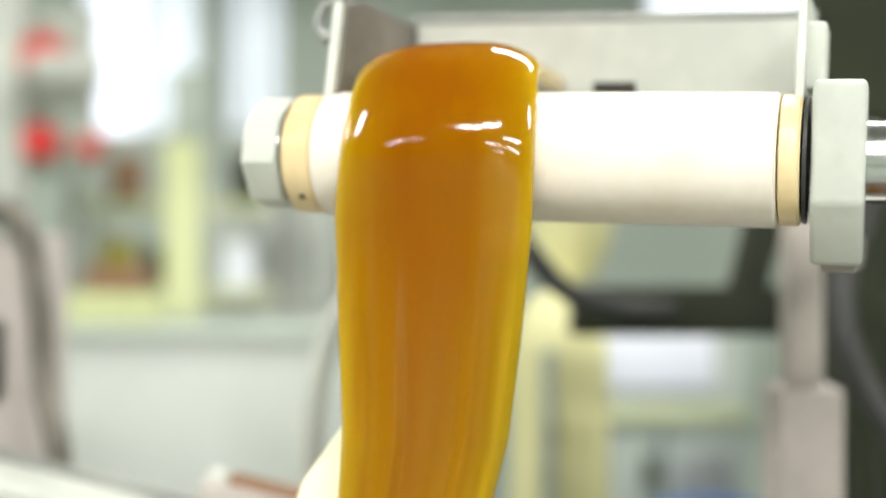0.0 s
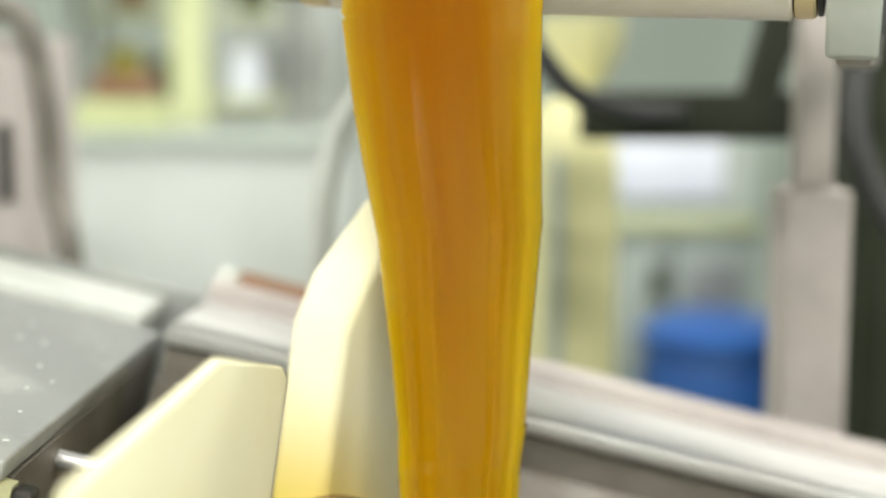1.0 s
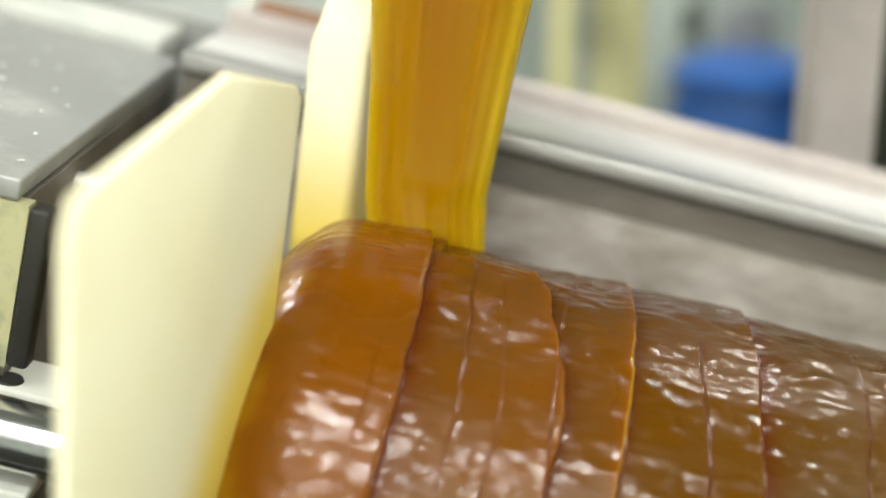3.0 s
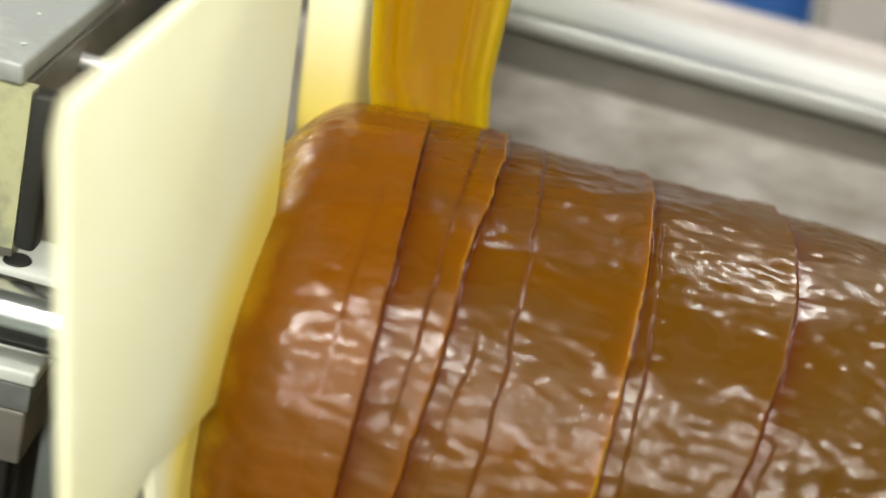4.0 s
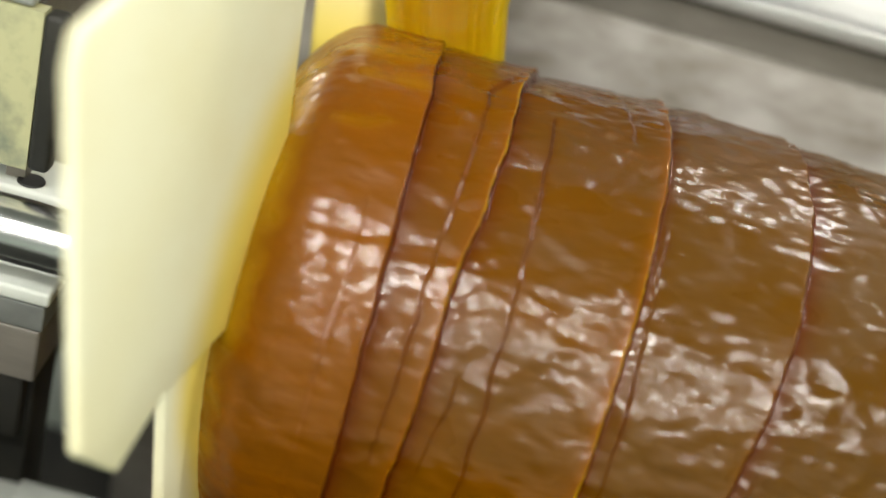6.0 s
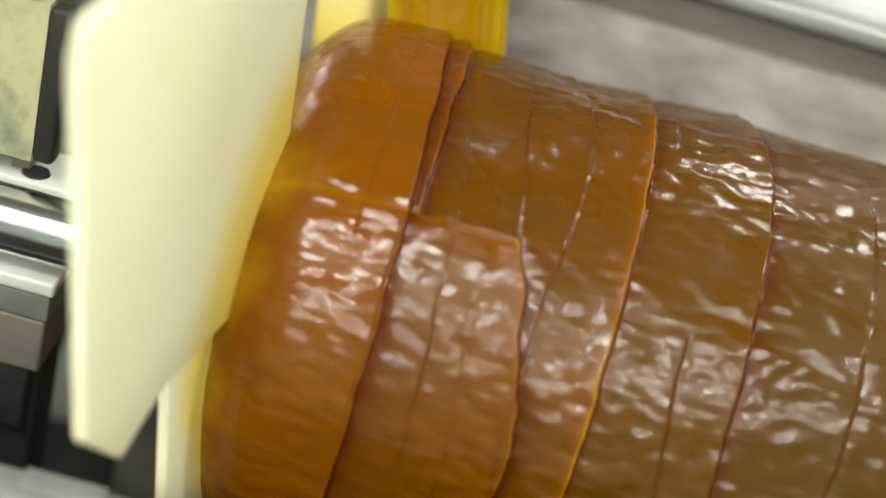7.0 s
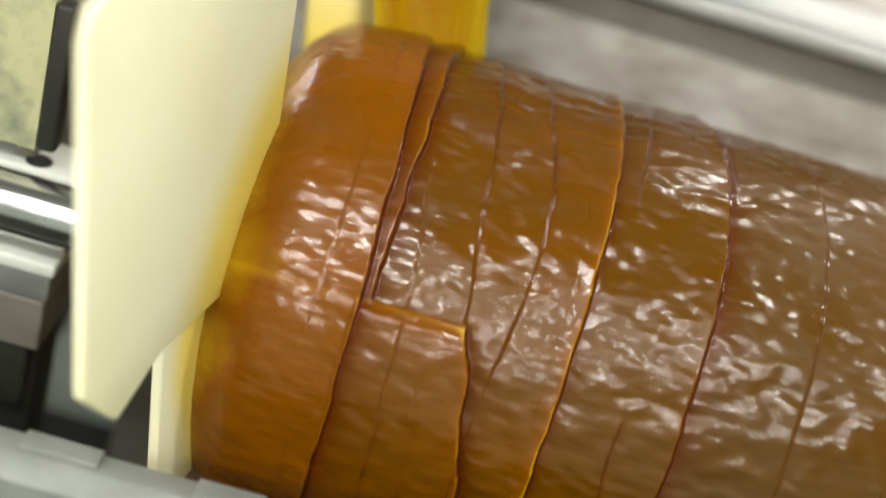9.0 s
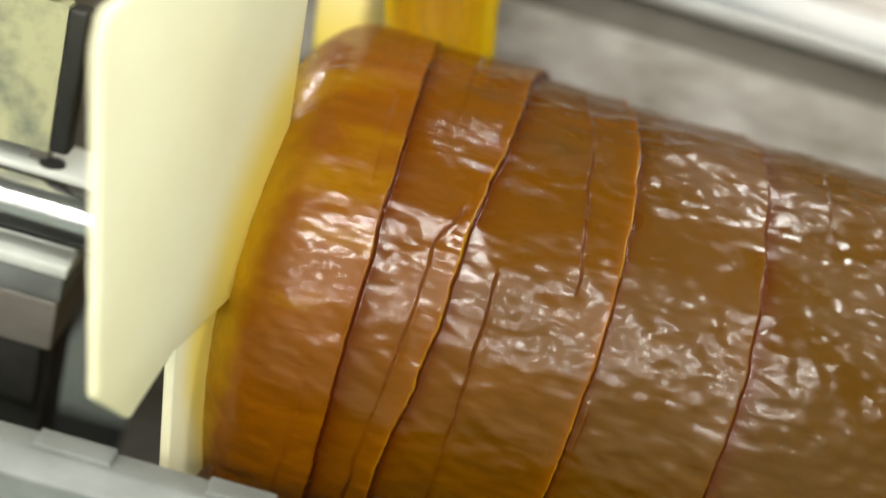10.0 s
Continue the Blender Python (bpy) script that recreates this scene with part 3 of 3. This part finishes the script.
def rim(n, width, thick, seed, ribbed=1.0):
    """The outline of the strand's section: a soft flat oval with a few ridges along it."""
    out = []
    for k in range(n):
        a = 2 * math.pi * k / n
        c, s = math.cos(a), math.sin(a)
        x = 0.5 * width * math.copysign(abs(c) ** 0.75, c)
        ridge = 1 + ribbed * (0.05 * math.sin(x / width * 27 + 1.0) + 0.04 * math.sin(x / width * 61) + 0.05 * math.sin(x / width * 13 + seed))
        out.append((x, 0.5 * thick * math.copysign(abs(s) ** 0.8, s) * ridge))
    return out


JOINTS = [1.472 - 0.035 * k for k in range(14)]
RING, PER = 112, 6


def askew(z):
    """The strand lies along the slanted roller at the top and turns square as it falls."""
    return -0.31 * min(1.0, max(0.0, (z - 1.30) / 0.15)) + 0.04 * math.sin(9 * z)


def strand_rings():
    """Rings of points along the strand: from behind, over the top of the roller, then straight down."""
    cy, cz, R = 1.0895, 1.5236, 0.0665
    path = [(cy + 0.30, cz + R + 0.02, 0)] + [(cy + 0.2 - 0.05 * k, cz + R + 0.010 - 0.0028 * k, 0) for k in range(4)]
    path += [(cy - (cy - STRAND_Y) * math.sin(radians(a)), 1.487 + (cz + R - 1.487) * math.cos(radians(a)), a) for a in range(0, 91, 4)]
    rings = []
    for j, (y, z, a) in enumerate(path):
        ca, sa = math.cos(radians(a)), math.sin(radians(a))
        back = 1 - min(1, a / 90)
        m, w, t = section(z)
        m, w = m + 0.012 * back ** 2 + 0.01 * max(0, 5 - j), w * (1 - 0.07 * back)
        ring = []
        for x, d in rim(RING, w, t, 3 * z, 0.15):
            lift = 0.007 * (1 - abs(2 * x / w) ** 3) * (1 if d < 0 else 0) * (1 - max(0, a - 70) / 20)
            ring.append((m + x, y + (d - lift) * sa + askew(z) * x, z - (d - lift) * ca))
        rings.append(ring)
    heights = [JOINTS[0] - 0.035 * i / PER for i in range(PER * (len(JOINTS) - 1) + 2)]
    for z in heights:
        m, w, t = section(z)
        rings.append([(m + x, STRAND_Y + d + askew(z) * x, z) for x, d in rim(RING, w, t, 3 * z, min(1.0, 0.15 + (1.487 - z) / 0.12))])
    return np.array(rings), len(path)


def strand_meshes():
    pts, top = strand_rings()
    along = np.gradient(pts, axis=0)
    across = np.roll(pts, -1, axis=1) - np.roll(pts, 1, axis=1)
    normals = np.cross(across, along)
    normals /= np.linalg.norm(normals, axis=2, keepdims=True)
    mid = pts.mean(axis=1, keepdims=True)
    if ((pts - mid) * normals).sum() < 0:
        normals = -normals
    cuts = [(0, top + 2)] + [(top + PER * i, top + PER * (i + 1) + 2) for i in range(len(JOINTS) - 1)]
    made = []
    for i, (a, b) in enumerate(cuts):
        ring, nor = pts[a:b].reshape(-1, 3), normals[a:b].reshape(-1, 3)
        if i < len(cuts) - 1:
            ring = ring.copy()
            last = ring[-RING:]
            last += (last.mean(axis=0) - last) * 0.05
        faces = [(r * RING + k, (r + 1) * RING + k, (r + 1) * RING + (k + 1) % RING, r * RING + (k + 1) % RING) for r in range(b - a - 1) for k in range(RING)]
        name = "strand_piece" if i else "strand_loop"
        me = bpy.data.meshes.new(name)
        me.from_pydata(ring.tolist(), [], faces)
        me.polygons.foreach_set("use_smooth", [True] * len(faces))
        # yellow edges, deep amber core: light through the strand's thickness painted as tone
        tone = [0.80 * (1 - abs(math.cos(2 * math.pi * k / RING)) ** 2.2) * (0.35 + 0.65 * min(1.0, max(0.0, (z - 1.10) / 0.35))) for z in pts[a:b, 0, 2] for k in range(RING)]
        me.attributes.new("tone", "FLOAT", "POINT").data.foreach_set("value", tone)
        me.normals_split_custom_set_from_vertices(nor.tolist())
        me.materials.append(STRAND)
        ob = new(name, me)
        ob.parent = strand
        made.append(ob)
    return made[1:]


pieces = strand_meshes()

# ---- guide roller, its bracket and chute ----
guide = thing("guide_roller", "white plastic guide roller with cream end rings", "roller", ROLL)
part("drum", lathe(B(), [(-0.156, 0.044), (-0.154, 0.0462), (0.170, 0.0462), (0.172, 0.044)], 64), ROLLER_WHITE, guide)
ring_l = part("end_ring", lathe(B(), [(-0.179, 0.042), (-0.177, 0.0445), (-0.158, 0.0445), (-0.157, 0.043)], 48), ROLLER_CREAM, guide, "cream plastic end ring")
part("screw", lathe(B(), [(0, 0.0022), (0.001, 0.0022), (0.0012, 0.001)], 12, pose(-0.166, -0.030, -0.0328, 0, 0, 0) @ pose(0, 0, 0, 0, 48, -90)), DARK, ring_l, "dark set screw")
part("end_ring", lathe(B(), [(0.173, 0.043), (0.174, 0.0448), (0.185, 0.0448), (0.187, 0.043)], 48), ROLLER_CREAM, guide, "cream plastic end ring")
axle = part("shaft", lathe(B(), [(0.195, 0.026), (0.196, 0.028), (0.62, 0.028), (0.621, 0.026)], 32), BRIGHT, guide, "bright steel shaft")
part("washer", lathe(B(), [(-0.183, 0.036), (-0.182, 0.041), (-0.181, 0.041), (-0.180, 0.036)], 40), BRIGHT, axle, "thin steel washer")
part("end_nut", lathe(B(), [(-0.212, 0.040), (-0.210, 0.043), (-0.185, 0.043), (-0.184, 0.040)], 8, pose(0, 0, 0, 12, 0, 0)), PALE_PAINT, axle, "pale octagonal end nut", bevel=0.001)
part("seal", lathe(B(), [(0.188, 0.03), (0.1885, 0.043), (0.191, 0.043), (0.1915, 0.03)], 40), RUBBER, axle, "black rubber seal")

chute = thing("feed_chute", "pale grey painted steel feed chute", "chute", ROLL)
back = part("back_panel", box(B(), -0.145, 0.180, 0.16, 0.166, -0.02, 0.122), PALE_PAINT, chute)
part("slot", box(B(), 0.01, 0.045, 0.157, 0.1595, 0.062, 0.072), DARK, back, "dark slot")
part("floor_panel", box(B(), -0.146, 0.186, 0.055, 0.40, -0.026, -0.021), PALE_PAINT, chute)
for x in (-0.152, 0.181):
    bm = prism(B(), [(-0.02, 0.02), (0.0, 0.112), (0.03, 0.12), (0.166, 0.12), (0.166, -0.02), (0.055, -0.02)], 0.006, Matrix(((0, 0, 1, x + 0.006), (1, 0, 0, 0.0), (0, 1, 0, 0), (0, 0, 0, 1))))
    # left flange gets a darker steel, its inner shade put into the colour
    part("side_flange", bm, SHADE_STEEL if x < 0 else PALE_PAINT, chute, "brown-grey side flange, its shade in the colour" if x < 0 else "", bevel=0.001)
part("edge_bead", pipe(B(), [(-0.153, -0.021, 0.018), (-0.153, -0.001, 0.113)], 0.004), PALE_PAINT, chute, "pale rounded edge")
part("top_lip", box(B(), -0.152, 0.187, 0.160, 0.169, 0.1225, 0.130), COVER, chute, bevel=0.002)
part("hook", pipe(B(), curve_points([(-0.155, 0.02, 0.118), (-0.172, 0.02, 0.116), (-0.178, 0.02, 0.10), (-0.17, 0.02, 0.088)], 5), 0.004), COVER, chute, "bent grey hook")

post = thing("bracket_post", "pinkish grey steel post that carries the roller bracket", "post", pose(0, 0, 0))
part("column", box(B(), 0.36, 0.43, 1.46, 1.54, 0, 1.30), PINK_GREY, post, bevel=0.004)
part("neck", box(B(), 0.374, 0.414, 1.48, 1.52, 1.301, 1.60), PINK_GREY, post, bevel=0.004)
arm = thing("roller_bracket", "pale grey cast bracket arm beside the roller", "bracket", ROLL)
part("plate", prism(B(), [(-0.045, 0.050), (0.03, 0.054), (0.05, 0.0), (0.03, -0.07), (-0.01, -0.07), (-0.042, -0.03)], 0.034, Matrix(((0, 0, 1, 0.228), (1, 0, 0, 0), (0, 1, 0, 0), (0, 0, 0, 1)))), PALE_PAINT, arm, bevel=0.004)
part("lug", box(B(), 0.178, 0.200, 0.02, 0.06, 0.05, 0.098), PALE_PAINT, arm, bevel=0.004)
part("stay", box(B(), 0.200, 0.225, 0.02, 0.40, -0.075, -0.045), PINK_GREY, arm, bevel=0.003)

# ---- things in the hall behind ----
# white cabinet with clutter
cab = thing("cabinet", "pale green-white equipment cabinet", "cabinet", pose(-0.5, 2.75, 0))
part("body", box(B(), -0.36, 0.30, -0.25, 0.25, 0, 1.28), LIGHT_GREY, cab, bevel=0.01)
part("top", box(B(), -0.37, 0.31, -0.26, 0.26, 1.281, 1.30), WALL, cab, bevel=0.004)
tin = solid("brown_box", box(B(), -0.06, 0.06, -0.05, 0.05, 0, 0.055), BROWN, "brown box on a green-yellow case", "box", pose(-0.665, 2.8, 1.362), 0.004)
solid("green_case", box(B(), -0.09, 0.09, -0.08, 0.08, 0, 0.06), YELLOW_GREEN, "green-yellow case on the cabinet", "case", pose(-0.665, 2.8, 1.301), 0.006)
up = thing("upright", "yellow-green painted steel upright", "post", pose(-0.60, 3.15, 0))
part("column", box(B(), -0.038, 0.038, -0.04, 0.04, 0.012, 1.70), YELLOW_GREEN, up, bevel=0.004)
part("base_plate", box(B(), -0.09, 0.09, -0.09, 0.09, 0, 0.012), DARK, up)
part("cap", box(B(), -0.02, 0.045, -0.045, 0.045, 1.701, 1.86), WALL, up, "grey top bracket", bevel=0.004)
# grey machine
gm = thing("machine_housing", "large pale grey machine housing", "machine", pose(-0.55, 4.2, 0))
part("body", box(B(), -0.2, 0.62, -0.3, 0.3, 0, 1.62), LIGHT_GREY, gm, bevel=0.01)
part("dark_band", box(B(), -0.2, 0.62, -0.312, -0.301, 1.22, 1.28), COVER, gm)
for x in (-0.02, 0.2, 0.43):
    part("panel_joint", box(B(), x - 0.008, x + 0.008, -0.306, -0.301, 0.1, 1.58), COVER, gm, "dark panel joint")
part("pipe", pipe(B(), [(0.30, -0.36, 0.0), (0.30, -0.36, 1.75), (0.30, -0.2, 1.85)], 0.02), PALE_PAINT, gm, "white vertical pipe")
part("vent", box(B(), 0.02, 0.16, -0.309, -0.301, 1.36, 1.5), COVER, gm, "grey vent grille")
# red and white fittings
sw = thing("switch_panel", "white panel with red round knobs", "switch panel", pose(-0.84, 3.05, 1.8))
sw_panel = part("panel", box(B(), -0.28, -0.095, -0.03, 0.03, -0.3, 0.5), PALE_PAINT, sw, bevel=0.004)
part("bracket", box(B(), -0.09, 0.05, 0.035, 0.07, -0.19, 0.2), WALL, sw)
part("stand", box(B(), -0.22, -0.15, 0.031, 0.09, -1.8, 0.3), WALL, sw)
part("knob", lathe(B(), [(0, 0.045), (0.02, 0.055), (0.06, 0.05), (0.07, 0.03)], 24, pose(-0.055, -0.03, 0.08, 0, 0, 90)), RED, sw, "red round knob")
part("knob", lathe(B(), [(0, 0.035), (0.02, 0.045), (0.06, 0.04), (0.07, 0.03)], 24, pose(-0.06, -0.03, -0.11, 0, 0, 90)), RED, sw, "red round knob")
part("knob", lathe(B(), [(0, 0.02), (0.02, 0.028), (0.06, 0.025), (0.07, 0.02)], 24, pose(0.05, -0.02, -0.12, 0, 0, 90)), RED, sw, "dark red round knob")
part("roll", lathe(B(), [(-0.06, 0.035), (-0.05, 0.042), (0.08, 0.042), (0.09, 0.035)], 24, pose(0.0, -0.06, 0.04)), PALE_PAINT, sw, "white cylinder")
# left pole and panel
solid("dark_pipe", pipe(B(), curve_points([(-0.62, 1.72, 1.50), (-0.53, 1.70, 1.49), (-0.505, 1.70, 1.40), (-0.49, 1.68, 1.28), (-0.465, 1.65, 1.20), (-0.45, 1.65, 1.0), (-0.45, 1.65, 0.0)]), 0.016), SHADE_STEEL, "dark bent pipe standing on the floor", "pipe")
lk = thing("grey_locker", "pinkish grey metal locker", "locker", pose(-0.6425, 1.845, 0))
part("body", box(B(), -0.1075, 0.1075, -0.10, 0.105, 0, 1.47), PINK_GREY, lk, bevel=0.006)
lk_door = part("door", box(B(), -0.1, 0.1, -0.112, -0.101, 0.06, 1.44), PINK_GREY, lk, bevel=0.003)
part("handle", box(B(), 0.07, 0.085, -0.128, -0.113, 1.26, 1.36), DARK, lk_door, "dark handle", bevel=0.003)
bm = B()
bmesh.ops.create_icosphere(bm, subdivisions=3, radius=0.055)
for v in bm.verts:
    v.co *= 1 + 0.25 * noise.noise(v.co * 18)
    v.co.z *= 0.8
solid("olive_cloth", bm, OLIVE, "crumpled olive cloth on the gear cover", "cloth", pose(-0.52, 1.36, 1.285))
# brown roller with a white knob behind the bed
br = thing("brown_roller", "brown wooden roller with a white end knob", "roller", BED @ pose(0, 0.47, 0.262))
part("rod", lathe(B(), [(-0.13, 0.012), (-0.125, 0.015), (0.06, 0.015), (0.065, 0.012)], 20), BROWN, br)
part("knob", lathe(B(), [(-0.155, 0.008), (-0.15, 0.015), (-0.135, 0.015), (-0.131, 0.008)], 20), PALE_PAINT, br, "white knob")
# white hose
solid("white_hose", pipe(B(), curve_points([(-0.15, 1.5, 0.0), (-0.15, 1.5, 1.0), (-0.145, 1.5, 1.2), (-0.135, 1.5, 1.32), (-0.10, 1.52, 1.40), (-0.02, 1.55, 1.44), (0.05, 1.6, 1.42)]), 0.013), PALE_PAINT, "white plastic hose bent in an arch", "hose")
# yellow tanks
tank = thing("tank", "pale yellow tank with a rounded top", "tank", pose(0.18, 2.1, 0))
part("shell", lathe(B(), [(0, 0.06), (0.01, 0.075), (1.28, 0.075), (1.34, 0.068), (1.375, 0.045), (1.385, 0.01)], 40, pose(0, 0, 0, 0, -90, 0)), PALE_YELLOW, tank)
part("stripe", box(B(), -0.034, -0.014, -0.082, -0.07, 0.2, 1.3), WALL, tank, "pale grey stripe")
hop = thing("hopper", "pale yellow hopper under a steel frame", "hopper", pose(0.205, 2.2, 1.40))
part("cone", lathe(B(), [(0, 0.02), (0.0, 0.035), (0.06, 0.065), (0.11, 0.068), (0.111, 0.02)], 36, pose(0, 0, 0, 0, -90, 0)), PALE_YELLOW, hop)
# dark frame
fr = thing("steel_gantry", "dark green-black steel machine frame", "frame", pose(0, 0, 0))
part("beam", box(B(), 0.17, 0.60, 1.80, 1.86, 1.335, 1.40), DARK_GREEN, fr, bevel=0.004)
part("strut", prism(B(), [(0.385, 1.40), (0.43, 1.40), (0.47, 1.56), (0.425, 1.56)], 0.05, Matrix(((1, 0, 0, 0), (0, 0, -1, 1.80), (0, 1, 0, 0), (0, 0, 0, 1)))), DARK_GREEN, fr)
part("leg", box(B(), 0.60, 0.68, 1.80, 1.88, 0, 1.9), DARK_GREEN, fr, bevel=0.004)
part("upper_beam", box(B(), 0.50, 1.1, 1.80, 1.9, 1.62, 2.1), DARK_GREEN, fr, bevel=0.004)
solid("black_cable", pipe(B(), curve_points([(0.06, 1.66, 1.50), (0.10, 1.68, 1.455), (0.15, 1.70, 1.40), (0.22, 1.74, 1.375), (0.3, 1.80, 1.37)]), 0.014), RUBBER, "thick black cable sagging to the frame", "cable")
solid("black_hose", pipe(B(), curve_points([(0.52, 1.6, 1.55), (0.47, 1.6, 1.42), (0.475, 1.58, 1.32), (0.53, 1.56, 1.22), (0.62, 1.55, 1.12), (0.7, 1.55, 0.9), (0.71, 1.55, 0.4), (0.71, 1.55, 0.01)]), 0.016), RUBBER, "black rubber hose hanging in a bow", "hose")
dc = thing("dark_cabinet", "dark green machine cabinet", "cabinet", pose(1.01, 2.65, 0))
part("body", box(B(), -0.29, 0.29, -0.25, 0.25, 0, 1.55), DARK_GREEN, dc, bevel=0.01)
dc_door = part("door", box(B(), -0.27, 0.27, -0.265, -0.251, 0.08, 1.5), DARK_GREEN, dc, bevel=0.004)
part("handle", box(B(), -0.24, -0.225, -0.29, -0.266, 0.9, 1.02), STEEL, dc_door, "steel handle", bevel=0.003)
# rack with jars between the upright and the housing
rk = thing("rack", "grey steel shelf rack with pale shelves", "rack", pose(-0.62, 3.5, 0))
for x in (-0.30, 0.22):
    for y in (-0.12, 0.12):
        part("post", box(B(), x - 0.015, x + 0.015, y - 0.015, y + 0.015, 0, 1.75), COVER, rk)
for z in (0.5, 1.0, 1.33, 1.55):
    part("shelf", box(B(), -0.284, 0.204, -0.134, 0.134, z, z + 0.018), YELLOW_GREEN, rk)


def jar(x, y, z, rad, tall, mat, label):
    j = thing("jar", label, "jar", pose(x, y, z), "jars on the rack")
    part("body", lathe(B(), [(0, rad * 0.8), (0.005, rad), (tall * 0.75, rad), (tall * 0.85, rad * 0.7)], 24, pose(0, 0, 0, 0, -90, 0)), mat, j)
    part("lid", lathe(B(), [(tall * 0.851, rad * 0.72), (tall, rad * 0.72), (tall * 1.001, rad * 0.5)], 24, pose(0, 0, 0, 0, -90, 0)), PALE_PAINT, j, "white lid")


jar(-0.82, 3.45, 1.348, 0.045, 0.15, OLIVE, "olive jar with a white lid")
jar(-0.72, 3.46, 1.348, 0.04, 0.13, DARK_GREEN, "dark green jar with a white lid")
jar(-0.52, 3.45, 1.348, 0.05, 0.14, BLUISH, "bluish white jar with a white lid")
jar(-0.80, 3.46, 1.568, 0.045, 0.14, BROWN, "brown jar with a white lid")
jar(-0.50, 3.46, 1.568, 0.04, 0.15, DARK_GREEN, "dark green jar with a white lid")
# pale things on the right
pc = thing("control_cabinet", "pale grey cabinet with a bluish white panel", "cabinet", pose(0.5, 3.12, 0))
part("body", box(B(), -0.2, 0.2, 0, 0.3, 0, 1.30), WALL, pc, bevel=0.006)
part("panel", box(B(), -0.14, 0.12, -0.012, -0.001, 1.13, 1.26), BLUISH, pc, "bluish white panel", bevel=0.003)
part("rail", box(B(), -0.2, 0.2, -0.02, -0.001, 1.06, 1.085), YELLOW_GREEN, pc, "yellow-green rail")
part("door_joint", box(B(), -0.006, 0.006, -0.004, -0.001, 0.05, 1.04), DARK, pc, "dark door joint")
part("vent", box(B(), 0.04, 0.16, -0.008, -0.001, 0.82, 0.98), COVER, pc, "grey vent grille")
part("lock", box(B(), -0.04, -0.015, -0.03, -0.001, 0.9, 0.98), DARK_GREEN, pc, "dark door lock", bevel=0.004)
drum = thing("blue_drum", "blue plastic drum with a lid", "drum", pose(0.57, 2.9, 0))
drum_body = part("body", lathe(B(), [(0, 0.15), (0.01, 0.163), (0.80, 0.163), (0.84, 0.15)], 40, pose(0, 0, 0, 0, -90, 0)), BLUE, drum)
part("lid", lathe(B(), [(0.841, 0.165), (0.85, 0.17), (0.87, 0.168), (0.90, 0.11), (0.902, 0.01)], 40, pose(0, 0, 0, 0, -90, 0)), BLUE, drum_body, "blue lid")


def sway(z, t):
    """How far the hanging strand swings aside at height z."""
    times = (0.0, 0.5, 1.0, 1.5, 2.0, 2.5, 3.2, 10.0)
    reach = (-0.012, 0.010, 0.040, 0.012, 0.004, 0.0, -0.002, 0.0)
    a = float(np.interp(t, times, reach)) + 0.002 * math.sin(t * 4.1)
    low = max(0.0, (1.472 - z) / 0.33)
    return a * (low ** 1.3 if low < 1 else 1.0)


def motions():
    steps = [k * 0.2 for k in range(51)]
    walk(batch, [(t, BED @ pose(0, 0, 0, TURN_RATE * t + 40, 0, 0)) for t in steps])
    for ob, z1, z0 in zip(pieces, JOINTS, JOINTS[1:]):
        mid = section(z1)[0]
        rows = []
        for t in steps:
            a, b = sway(z1, t), sway(z0, t)
            rows.append((t, pose(mid + a, STRAND_Y, z1, 0, math.degrees(math.atan2(a - b, z1 - z0)), 0) @ pose(-mid, -STRAND_Y, -z1)))
        walk(ob, rows)


motions()
